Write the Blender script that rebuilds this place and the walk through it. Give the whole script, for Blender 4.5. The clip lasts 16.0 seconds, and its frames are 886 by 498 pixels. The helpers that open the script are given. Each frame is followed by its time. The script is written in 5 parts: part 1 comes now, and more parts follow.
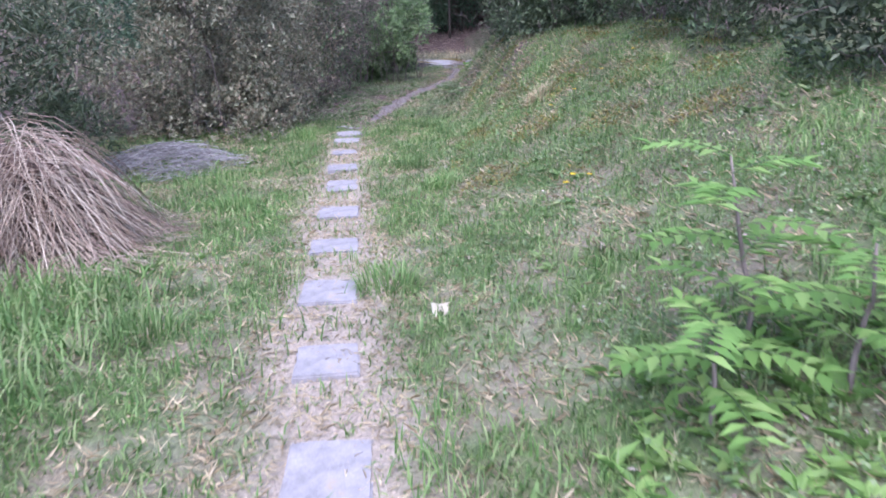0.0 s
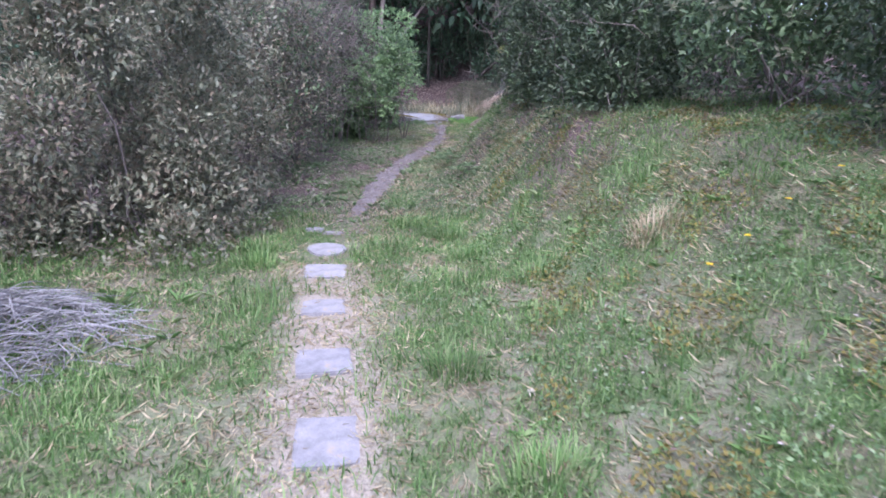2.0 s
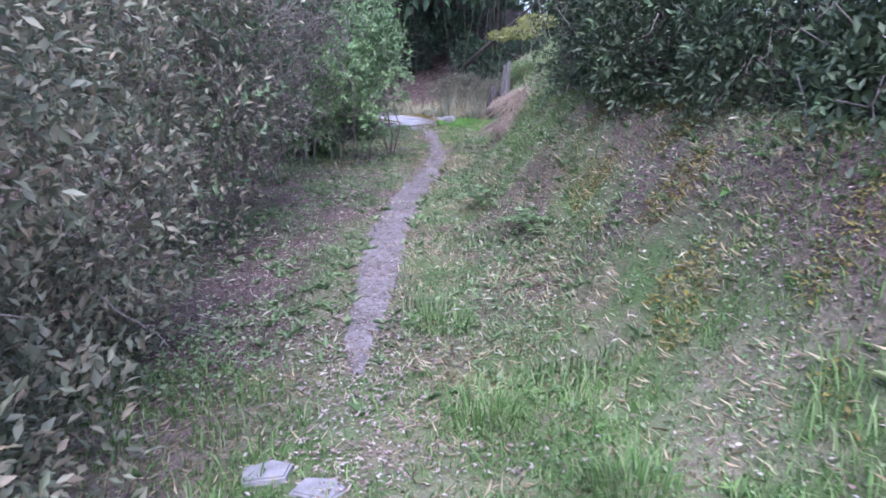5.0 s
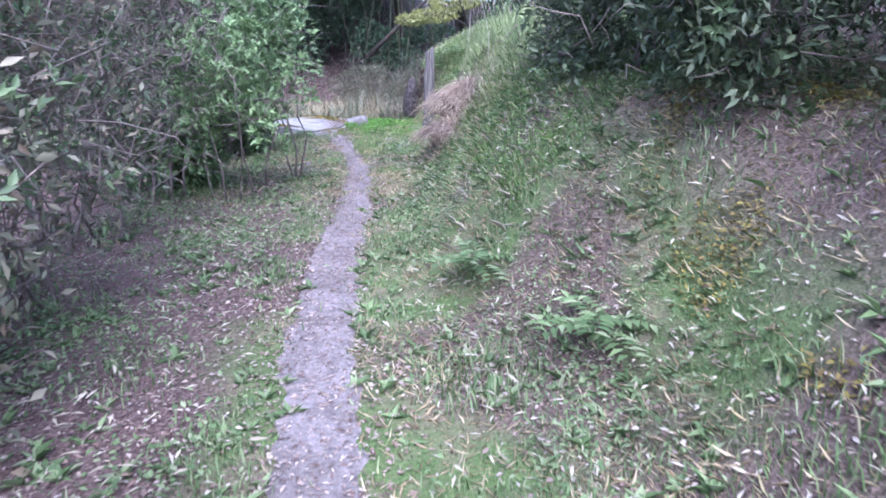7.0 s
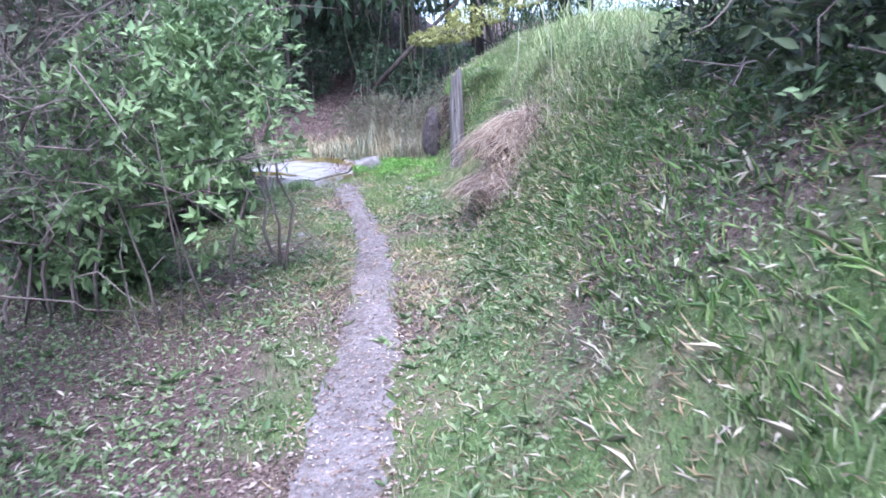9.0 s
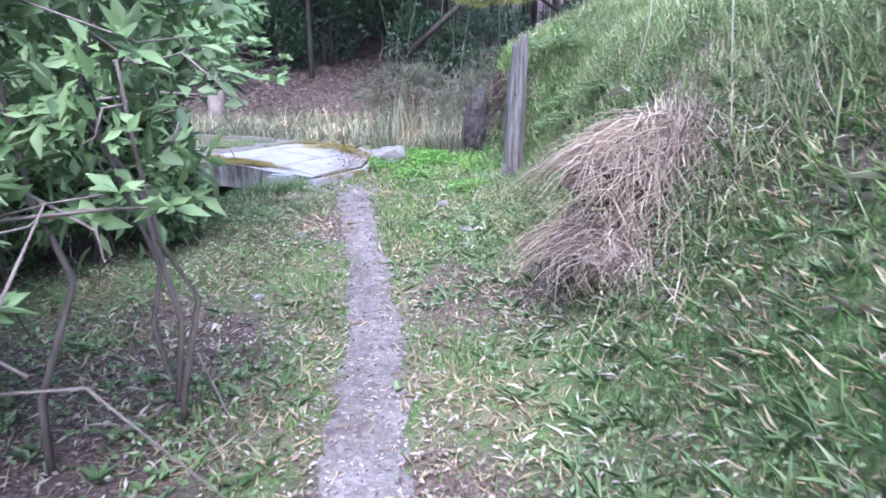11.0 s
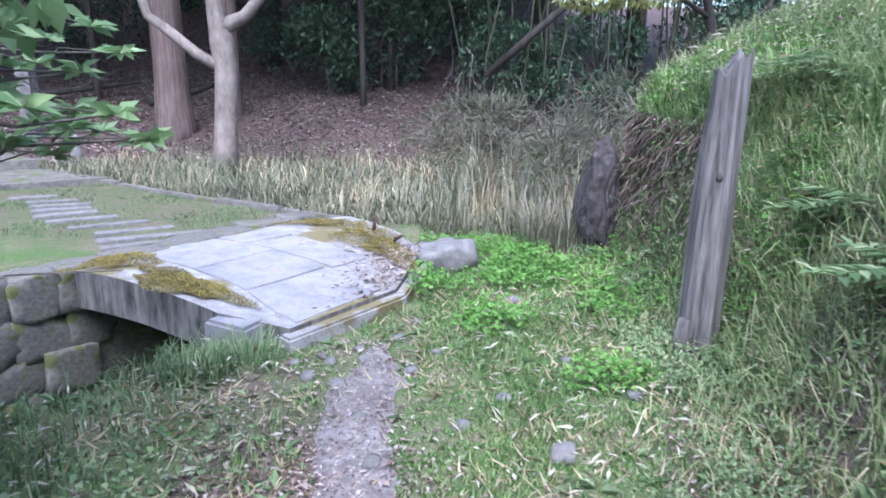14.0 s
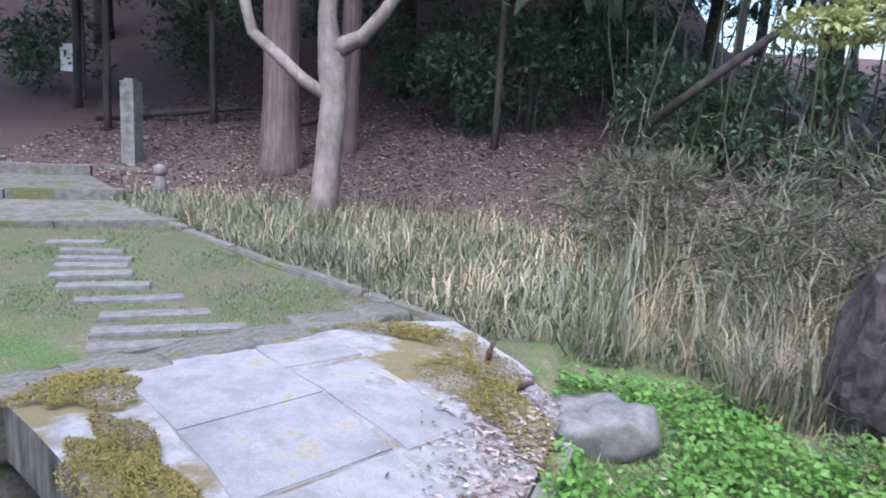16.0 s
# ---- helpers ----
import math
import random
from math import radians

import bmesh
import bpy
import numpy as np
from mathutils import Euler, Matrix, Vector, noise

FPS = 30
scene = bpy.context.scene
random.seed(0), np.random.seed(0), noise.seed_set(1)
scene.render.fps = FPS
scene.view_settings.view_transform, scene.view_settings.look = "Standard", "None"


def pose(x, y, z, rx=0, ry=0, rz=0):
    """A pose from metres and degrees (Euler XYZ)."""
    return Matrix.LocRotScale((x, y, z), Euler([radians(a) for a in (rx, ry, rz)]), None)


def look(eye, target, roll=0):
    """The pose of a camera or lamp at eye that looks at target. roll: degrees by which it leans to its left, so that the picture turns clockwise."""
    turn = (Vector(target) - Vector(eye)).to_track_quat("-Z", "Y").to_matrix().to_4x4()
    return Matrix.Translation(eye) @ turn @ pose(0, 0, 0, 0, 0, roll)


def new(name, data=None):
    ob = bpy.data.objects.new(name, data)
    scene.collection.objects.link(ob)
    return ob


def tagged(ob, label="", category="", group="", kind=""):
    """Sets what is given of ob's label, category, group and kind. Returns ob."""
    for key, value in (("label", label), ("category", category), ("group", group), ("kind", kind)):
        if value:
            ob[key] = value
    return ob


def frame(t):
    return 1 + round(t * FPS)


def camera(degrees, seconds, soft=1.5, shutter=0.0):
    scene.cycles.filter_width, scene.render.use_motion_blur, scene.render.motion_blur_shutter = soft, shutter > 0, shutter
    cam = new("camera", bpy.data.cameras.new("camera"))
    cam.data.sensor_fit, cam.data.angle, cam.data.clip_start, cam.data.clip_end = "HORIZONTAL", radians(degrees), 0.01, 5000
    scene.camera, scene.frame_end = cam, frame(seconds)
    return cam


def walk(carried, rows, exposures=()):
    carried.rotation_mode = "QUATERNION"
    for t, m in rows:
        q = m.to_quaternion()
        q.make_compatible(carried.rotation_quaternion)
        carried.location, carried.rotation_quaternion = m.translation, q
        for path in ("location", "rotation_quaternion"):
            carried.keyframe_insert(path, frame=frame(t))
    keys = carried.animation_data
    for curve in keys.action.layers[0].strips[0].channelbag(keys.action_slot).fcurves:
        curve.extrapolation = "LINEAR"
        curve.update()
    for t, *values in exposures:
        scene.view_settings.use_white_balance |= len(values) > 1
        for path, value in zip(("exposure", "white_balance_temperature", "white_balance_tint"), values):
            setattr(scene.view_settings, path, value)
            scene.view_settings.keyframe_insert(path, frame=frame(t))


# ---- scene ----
cam = camera(64.9, 16.0, soft=1.7, shutter=0.2)
PATH = [
    (0, (2.642, -5.335, 1.49), (2.393, -3.449, 0.871), -1.3),
    (0.5, (2.357, -4.526, 1.523), (2.164, -2.61, 0.981), 0.3),
    (1, (2.141, -3.66, 1.595), (1.924, -1.751, 1.037), 0.8),
    (1.5, (1.845, -2.924, 1.657), (1.721, -0.997, 1.134), 3.0),
    (2, (1.635, -2.108, 1.684), (1.505, -0.178, 1.177), 1.8),
    (2.5, (1.434, -1.403, 1.674), (1.282, 0.528, 1.173), 1.5),
    (3, (1.302, -0.712, 1.648), (1.182, 1.215, 1.125), 1.3),
    (3.5, (1.154, 0.024, 1.628), (1.023, 1.963, 1.155), 0.4),
    (4, (0.979, 0.749, 1.671), (0.881, 2.677, 1.148), 1.2),
    (4.2, (0.92, 1.036, 1.674), (0.83, 2.97, 1.17), 1.2),
    (6.3, (0.213, 4.248, 1.379), (0.353, 6.158, 0.819), -1.8),
    (6.5, (0.217, 4.584, 1.398), (0.381, 6.493, 0.838), -2.0),
    (7, (0.192, 5.327, 1.439), (0.450, 7.232, 0.902), -1.3),
    (7.5, (0.155, 5.994, 1.5), (0.480, 7.898, 0.995), -0.6),
    (8, (0.174, 6.762, 1.523), (0.415, 8.681, 1.022), -3.3),
    (8.2, (0.186, 7.062, 1.506), (0.419, 9.0, 1.082), -3.8),
    (10.3, (0.352, 10.318, 1.357), (0.537, 12.23, 0.797), -2.5),
    (10.5, (0.362, 10.64, 1.372), (0.531, 12.555, 0.821), -2.0),
    (11, (0.417, 11.26, 1.39), (0.576, 13.179, 0.848), 0.1),
    (11.5, (0.501, 11.893, 1.426), (0.622, 13.798, 0.827), 1.4),
    (12, (0.508, 12.489, 1.461), (0.678, 14.389, 0.861), 2.0),
    (12.5, (0.539, 13.207, 1.421), (0.677, 15.121, 0.857), 0.7),
    (13, (0.512, 13.889, 1.426), (0.643, 15.806, 0.874), 0.8),
    (13.5, (0.555, 14.612, 1.455), (0.607, 16.534, 0.904), 0.4),
    (14, (0.51, 15.228, 1.465), (0.475, 17.165, 0.97), 0.7),
    (14.5, (0.415, 15.773, 1.468), (0.402, 17.705, 0.947), 1.9),
    (15, (0.43, 16.286, 1.535), (0.29, 18.211, 1.012), 3.1),
    (15.5, (0.316, 16.87, 1.5), (0.1, 18.807, 1.053), 4.5),
    (16, (0.24, 17.348, 1.483), (-0.14, 19.269, 1.076), 4.0),
]
walk(cam, [(t, look(e, g, r)) for t, e, g, r in PATH], [(0, 1.5, 5450, 26), (4, 1.55, 5300, 25), (6.5, 2.0, 5150, 26), (8, 2.2, 5250, 22), (10.5, 2.25, 5200, 21), (12, 2.1, 5220, 17), (14, 1.95, 5250, 16), (15, 1.9, 5350, 15), (16, 1.65, 5480, 16)])
# ---- world and light ----
world = bpy.data.worlds.new("overcast_sky")
scene.world = world
world.use_nodes = True
wn = world.node_tree
sky = wn.nodes.new("ShaderNodeTexSky")
sky.sky_type = "NISHITA"
sky.sun_disc = False
SUN_UP, SUN_TURN = radians(58), radians(183)
sky.sun_elevation, sky.sun_rotation = SUN_UP, SUN_TURN
sky.air_density, sky.dust_density = 1.0, 3.5
wn.links.new(sky.outputs[0], wn.nodes["Background"].inputs[0])
wn.nodes["Background"].inputs[1].default_value = 0.15
sun = new("sun", bpy.data.lights.new("sun", "SUN"))
sun.data.energy, sun.data.angle, sun.data.color = 1.5, radians(60), (1.0, 0.97, 0.93)
sun.matrix_world = look((0, 0, 30), (-30 * math.cos(SUN_UP) * math.sin(SUN_TURN), -30 * math.cos(SUN_UP) * math.cos(SUN_TURN), 30 - 30 * math.sin(SUN_UP)))

# ---- helpers for building ----
RNG = np.random.default_rng(7)


def rnd(a, b, n=None):
    return RNG.uniform(a, b, n)


def smooth(a, b, v):
    u = np.clip((np.asarray(v, float) - a) / (b - a), 0, 1)
    return u * u * (3 - 2 * u)


def tri_mesh(name, verts, tris):
    """A mesh from arrays of vertices and triangles."""
    me = bpy.data.meshes.new(name)
    verts, tris = np.asarray(verts, np.float32), np.asarray(tris, np.int32)
    me.vertices.add(len(verts))
    me.vertices.foreach_set("co", verts.ravel())
    me.loops.add(tris.size)
    me.loops.foreach_set("vertex_index", tris.ravel())
    me.polygons.add(len(tris))
    me.polygons.foreach_set("loop_start", np.arange(0, tris.size, 3, dtype=np.int32))
    me.update(calc_edges=True)
    return me


def merge(pieces):
    """Joins (verts, tris) pairs into one pair."""
    vs, ts, k = [], [], 0
    for v, t in pieces:
        vs.append(v)
        ts.append(np.asarray(t) + k)
        k += len(v)
    return np.concatenate(vs), np.concatenate(ts)


def part(name, data, material, parent=None, label=""):
    """One mesh object from a bmesh, a mesh or a (verts, tris) pair, under parent."""
    if isinstance(data, bmesh.types.BMesh):
        me = bpy.data.meshes.new(name)
        data.to_mesh(me)
        data.free()
    elif isinstance(data, tuple):
        me = tri_mesh(name, *data)
    else:
        me = data
    if material and not me.materials:
        me.materials.append(material)
    ob = new(name, me)
    if parent:
        ob.parent = parent
        ob.matrix_parent_inverse = Matrix.Translation(parent.location).inverted() if parent.parent is None else Matrix.Identity(4)
    if label:
        tagged(ob, label)
    return ob


def thing(name, at, label, category, group="", kind=""):
    ob = new(name)
    ob.location = at
    ob.empty_display_size = 0.1
    return tagged(ob, label, category, group, kind)


def unit(v):
    return v / np.maximum(np.linalg.norm(v, axis=-1, keepdims=True), 1e-9)


def leaves(p, d, n, length, width, fold=0.12, droop=0.15):
    """Folded leaves: base points p, directions d, normals n."""
    d = unit(d)
    side = unit(np.cross(d, n))
    n = np.cross(side, d)
    length, width = np.asarray(length)[:, None], np.asarray(width)[:, None]
    mid = p + d * length * 0.45
    v = np.stack([p, mid + side * width / 2 + n * width * fold, p + d * length - n * length * droop, mid - side * width / 2 + n * width * fold], 1)
    k = np.arange(len(p))[:, None, None] * 4
    t = k + np.array([[0, 1, 2], [0, 2, 3]])
    return v.reshape(-1, 3), t.reshape(-1, 3)


def blades(p, height, width, lean, turn):
    """Bent grass blades that stand at p."""
    n = len(p)
    out = np.stack([np.cos(turn), np.sin(turn), np.zeros(n)], 1)
    side = np.stack([-np.sin(turn), np.cos(turn), np.zeros(n)], 1)
    up = np.array([0, 0, 1.0])
    h, w, l = height[:, None], width[:, None], lean[:, None]
    m = p + up * h * 0.6 * np.cos(l * 0.6) + out * h * 0.6 * np.sin(l * 0.6)
    tip = m + up * h * 0.5 * np.cos(l * 1.6) + out * h * 0.5 * np.sin(l * 1.6)
    v = np.stack([p - side * w / 2, p + side * w / 2, m + side * w * 0.4, m - side * w * 0.4, tip], 1)
    t = np.arange(n)[:, None, None] * 5 + np.array([[0, 1, 2], [0, 2, 3], [3, 2, 4]])
    return v.reshape(-1, 3), t.reshape(-1, 3)


def tube(points, radii, sides=6):
    """A tapered tube along points, with closed ends."""
    p = np.asarray(points, float)
    r = np.asarray(radii, float)
    tan = unit(np.gradient(p, axis=0))
    ref = np.where(np.abs(tan[:, 2:3]) > 0.9, np.array([[1.0, 0, 0]]), np.array([[0, 0, 1.0]]))
    a = unit(np.cross(tan, ref))
    b = np.cross(tan, a)
    ang = np.arange(sides) * 2 * np.pi / sides
    ring = p[:, None] + r[:, None, None] * (a[:, None] * np.cos(ang)[None, :, None] + b[:, None] * np.sin(ang)[None, :, None])
    v = np.concatenate([ring.reshape(-1, 3), p[:1], p[-1:]])
    t, m = [], len(p)
    for i in range(m - 1):
        for j in range(sides):
            q, w = i * sides + j, i * sides + (j + 1) % sides
            t += [(q, w, w + sides), (q, w + sides, q + sides)]
    for j in range(sides):
        t.append((m * sides, (j + 1) % sides, j))
        t.append((m * sides + 1, (m - 1) * sides + j, (m - 1) * sides + (j + 1) % sides))
    return v, np.array(t)


def bend(a, b, wobble=0.1, n=5):
    """A wandering line from a to b."""
    a, b = np.asarray(a, float), np.asarray(b, float)
    s = np.linspace(0, 1, n)[:, None]
    size = np.linalg.norm(b - a) * wobble
    off = RNG.normal(0, size, (n, 3)) * np.sin(s * np.pi)
    return a + (b - a) * s + off


# ---- the plan: line of the path and height of the ground ----
LINE_Y = [-40, -8, -3.5, 0, 3.65, 6, 8, 9.1, 10.5, 12, 13.0, 14.5, 16, 18, 40]
LINE_X = [12.0, 3.3, 2.02, 1.1, 0.25, 0.07, 0.01, 0.0, 0.07, 0.21, 0.31, 0.34, 0.28, 0.1, 0.1]
CH = np.array([-1.58, 19.15])
CU = np.array([-0.83, 0.55])
CV = np.array([0.55, 0.83])


def centre(y):
    return np.interp(y, LINE_Y, LINE_X)


def wave(x, y, size, seed=0.0):
    """A cheap smooth wobble between -1 and 1."""
    x, y = np.asarray(x, float) / size, np.asarray(y, float) / size
    return (np.sin(x * 1.9 + y * 1.3 + seed) + np.sin(x * -1.1 + y * 2.3 + seed * 1.7 + 1) + np.sin(x * 2.7 - y * 0.7 + seed * 0.6 + 2)) / 3


def lush(x, y):
    """1 where the meadow is green, 0 where it is dry."""
    return smooth(-0.55, 0.45, wave(x, y, 0.42, 1) + 0.7 * wave(x, y, 0.13, 4) + 0.08)


def height(x, y, rough=True):
    x, y = np.asarray(x, float), np.asarray(y, float)
    dx = x - centre(y)
    z = 0.15 * (1 - smooth(2.5, 6.5, y))
    stations = [1, 3, 4.3, 5.6, 6.7, 8, 9.4, 10.5, 12, 14, 15.5, 18.5, 19.6, 20.5]
    d0 = np.interp(y, stations, [0.4, 1.1, 1.2, 1.1, 1.0, 1.0, 0.55, 0.5, 0.5, 0.75, 0.85, 1.65, 1.6, 1.6])
    w = np.interp(y, stations, [3.6, 2.2, 1.6, 1.3, 1.5, 1.7, 1.6, 1.5, 1.6, 1.5, 1.4, 1.1, 0.6, 0.4])
    top = np.interp(y, [1, 3, 5, 9, 12, 14, 16, 18, 20], [1.05, 1.15, 1.25, 1.2, 1.3, 1.55, 1.65, 1.55, 1.35])
    bank = top * smooth(0, 1, (dx - d0) / w) + 0.12 * np.clip(dx - d0 - w, 0, 12) + 0.42 * smooth(17, 19, y) * np.clip(dx - d0 - w, 0, 1.2)
    z = z + bank * (1 - smooth(21.15, 21.3, y))
    z = z + 0.12 * np.clip(-dx - 2.4, 0, 6) * (1 - smooth(14, 17, y))
    z = z - 0.015 * np.exp(-(dx / 0.25) ** 2) * (1 - smooth(18, 19, y))
    # the hill behind and its shoulder
    z = z + 0.17 * np.clip(y - 25, 0, 28) * smooth(25, 28, y) + 0.45 * np.clip(y - 33, 0, 24) * smooth(6, 0, x)
    z = z + 0.10 * smooth(19.6, 20.6, y - 0.2 * x) * (x < 0.2) * (1 - smooth(24.5, 26, y))
    # the stone-lined channel
    s = (x - CH[0]) * CU[0] + (y - CH[1]) * CU[1]
    v = (x - CH[0]) * CV[0] + (y - CH[1]) * CV[1]
    cut = smooth(-0.85, -0.68, s) * (1 - smooth(0.7, 0.78, s)) * smooth(-14, -10, v) * (1 - smooth(2.0, 2.5, v))
    z = z - 1.0 * cut
    if rough:
        z = z + 0.018 * wave(x, y, 0.45) + 0.012 * wave(x, y, 0.17, 3.0)
    return z


# ---- materials ----
def material(name, rough=0.85, bump=0.3, bump_size=60.0):
    """A node material with a bump; returns it with its nodes, links and shader."""
    m = bpy.data.materials.new(name)
    m.use_nodes = True
    t = m.node_tree
    bs = t.nodes["Principled BSDF"]
    bs.inputs["Roughness"].default_value = rough
    bs.inputs["Specular IOR Level"].default_value = 0.25
    co = t.nodes.new("ShaderNodeTexCoord")
    if bump:
        nz = t.nodes.new("ShaderNodeTexNoise")
        nz.inputs["Scale"].default_value, nz.inputs["Detail"].default_value = bump_size, 6
        t.links.new(co.outputs["Object"], nz.inputs["Vector"])
        bp = t.nodes.new("ShaderNodeBump")
        bp.inputs["Strength"].default_value, bp.inputs["Distance"].default_value = bump, 0.02
        t.links.new(nz.outputs[0], bp.inputs["Height"])
        t.links.new(bp.outputs[0], bs.inputs["Normal"])
    return m, t, bs, co


def noise_node(t, co, size, detail=5, rough=0.6, stretch=None):
    nz = t.nodes.new("ShaderNodeTexNoise")
    nz.inputs["Scale"].default_value, nz.inputs["Detail"].default_value, nz.inputs["Roughness"].default_value = size, detail, rough
    if stretch:
        mp = t.nodes.new("ShaderNodeMapping")
        mp.inputs["Scale"].default_value = stretch
        t.links.new(co.outputs["Object"], mp.inputs["Vector"])
        t.links.new(mp.outputs[0], nz.inputs["Vector"])
    else:
        t.links.new(co.outputs["Object"], nz.inputs["Vector"])
    return nz.outputs[0]


def ramp(t, fac, stops):
    r = t.nodes.new("ShaderNodeValToRGB")
    while len(r.color_ramp.elements) < len(stops):
        r.color_ramp.elements.new(0.5)
    for e, (pos, col) in zip(r.color_ramp.elements, stops):
        e.position, e.color = pos, (*col, 1) if len(col) == 3 else col
    t.links.new(fac, r.inputs[0])
    return r.outputs[0]


def mix(t, fac, a, b, kind="MIX"):
    n = t.nodes.new("ShaderNodeMix")
    n.data_type, n.blend_type = "RGBA", kind
    for k, v in ((0, fac), (6, a), (7, b)):
        if isinstance(v, (int, float)):
            n.inputs[k].default_value = v
        elif isinstance(v, tuple):
            n.inputs[k].default_value = (*v, 1)
        else:
            t.links.new(v, n.inputs[k])
    return n.outputs[2]


def leafy(name, colours, rough=0.5, through_light=0.25, gloss=0.3):
    """Foliage: every leaf takes its own shade of the ramp, and lets some light through."""
    m, t, bs, co = material(name, rough, 0)
    g = t.nodes.new("ShaderNodeNewGeometry")
    stops = [(i / (len(colours) - 1), c) for i, c in enumerate(colours)]
    col = ramp(t, g.outputs["Random Per Island"], stops)
    patch = noise_node(t, co, 1.7, 3)
    col = mix(t, 0.75, col, ramp(t, patch, [(0.3, (0.62, 0.62, 0.62)), (0.7, (1.25, 1.25, 1.2))]), "MULTIPLY")
    t.links.new(col, bs.inputs["Base Color"])
    bs.inputs["Specular IOR Level"].default_value = gloss
    tr = t.nodes.new("ShaderNodeBsdfTranslucent")
    t.links.new(col, tr.inputs[0])
    ms = t.nodes.new("ShaderNodeMixShader")
    ms.inputs[0].default_value = through_light
    t.links.new(bs.outputs[0], ms.inputs[1])
    t.links.new(tr.outputs[0], ms.inputs[2])
    t.links.new(ms.outputs[0], t.nodes["Material Output"].inputs[0])
    return m


def barky(name, dark, light, size=9.0, stretch=(1, 1, 0.15), rough=0.9):
    m, t, bs, co = material(name, rough, 0)
    f = noise_node(t, co, size, 8, 0.65, stretch)
    col = ramp(t, f, [(0.3, dark), (0.7, light)])
    big = noise_node(t, co, 2.0, 3)
    col = mix(t, 0.6, col, ramp(t, big, [(0.35, (0.6, 0.6, 0.6)), (0.7, (1.2, 1.2, 1.2))]), "MULTIPLY")
    t.links.new(col, bs.inputs["Base Color"])
    bp = t.nodes.new("ShaderNodeBump")
    bp.inputs["Strength"].default_value, bp.inputs["Distance"].default_value = 0.7, 0.02
    t.links.new(f, bp.inputs["Height"])
    t.links.new(bp.outputs[0], bs.inputs["Normal"])
    return m


def stony(name, dark, light, moss=0.0, moss_colour=(0.09, 0.085, 0.02), size=14.0, patches=2.2):
    """Weathered stone or concrete, with moss patches up to the share given."""
    m, t, bs, co = material(name, 0.9, 0)
    f = noise_node(t, co, size, 8, 0.7)
    col = ramp(t, f, [(0.3, dark), (0.72, light)])
    o = t.nodes.new("ShaderNodeObjectInfo")
    col = mix(t, 0.35, col, ramp(t, o.outputs["Random"], [(0, (0.75, 0.75, 0.77)), (1, (1.15, 1.13, 1.1))]), "MULTIPLY")
    fine = noise_node(t, co, 110.0, 4)
    col = mix(t, 0.5, col, ramp(t, fine, [(0.3, (0.7, 0.7, 0.7)), (0.7, (1.2, 1.2, 1.2))]), "MULTIPLY")
    if moss:
        pm = ramp(t, noise_node(t, co, patches, 7, 0.62), [(0.62 - moss * 0.3, (0, 0, 0)), (0.68 - moss * 0.3, (1, 1, 1))])
        mc = mix(t, noise_node(t, co, 45, 5), moss_colour, tuple(c * 1.9 for c in moss_colour))
        col = mix(t, pm, col, mc)
    t.links.new(col, bs.inputs["Base Color"])
    bp = t.nodes.new("ShaderNodeBump")
    bp.inputs["Strength"].default_value, bp.inputs["Distance"].default_value = 0.5, 0.01
    t.links.new(f, bp.inputs["Height"])
    t.links.new(bp.outputs[0], bs.inputs["Normal"])
    return m


def ground_material():
    """Soil with moss, leaf litter and thatch in patches, the litter colour also painting bush shade; trodden earth
    where the attribute says so.
    """
    m, t, bs, co = material("ground_soil", 0.95, 1.0, 55.0)
    soil = ramp(t, noise_node(t, co, 85, 8, 0.8), [(0.32, (0.035, 0.032, 0.022)), (0.48, (0.12, 0.11, 0.07)), (0.6, (0.24, 0.21, 0.14)), (0.72, (0.36, 0.32, 0.23))])
    green = ramp(t, noise_node(t, co, 95, 7, 0.8), [(0.32, (0.025, 0.04, 0.015)), (0.5, (0.075, 0.12, 0.04)), (0.7, (0.17, 0.23, 0.09))])
    col = mix(t, ramp(t, noise_node(t, co, 2.6, 7, 0.7), [(0.38, (0, 0, 0)), (0.54, (1, 1, 1))]), soil, green)
    litter = ramp(t, noise_node(t, co, 55, 5, 0.7), [(0.32, (0.03, 0.02, 0.018)), (0.5, (0.095, 0.065, 0.06)), (0.68, (0.22, 0.17, 0.155))])
    at = t.nodes.new("ShaderNodeAttribute")
    at.attribute_name = "litter"
    col = mix(t, at.outputs["Fac"], col, litter)
    wn2 = t.nodes.new("ShaderNodeAttribute")
    wn2.attribute_name = "worn"
    thatch = ramp(t, noise_node(t, co, 60, 7, 0.75), [(0.3, (0.16, 0.13, 0.105)), (0.5, (0.3, 0.26, 0.21)), (0.7, (0.45, 0.4, 0.33))])
    col = mix(t, wn2.outputs["Fac"], col, thatch)
    t.links.new(col, bs.inputs["Base Color"])
    return m


def path_material():
    m, t, bs, co = material("trodden_earth", 0.95, 0.6, 70.0)
    a = ramp(t, noise_node(t, co, 22, 8, 0.7), [(0.3, (0.11, 0.1, 0.1)), (0.7, (0.29, 0.265, 0.265))])
    b = ramp(t, noise_node(t, co, 160, 3, 0.6), [(0.35, (0.6, 0.6, 0.6)), (0.68, (1.25, 1.25, 1.25))])
    big = ramp(t, noise_node(t, co, 2.6, 6, 0.7), [(0.35, (0.5, 0.47, 0.44)), (0.62, (1.1, 1.1, 1.12))])
    col = mix(t, 0.8, mix(t, 0.7, a, b, "MULTIPLY"), big, "MULTIPLY")
    t.links.new(col, bs.inputs["Base Color"])
    return m


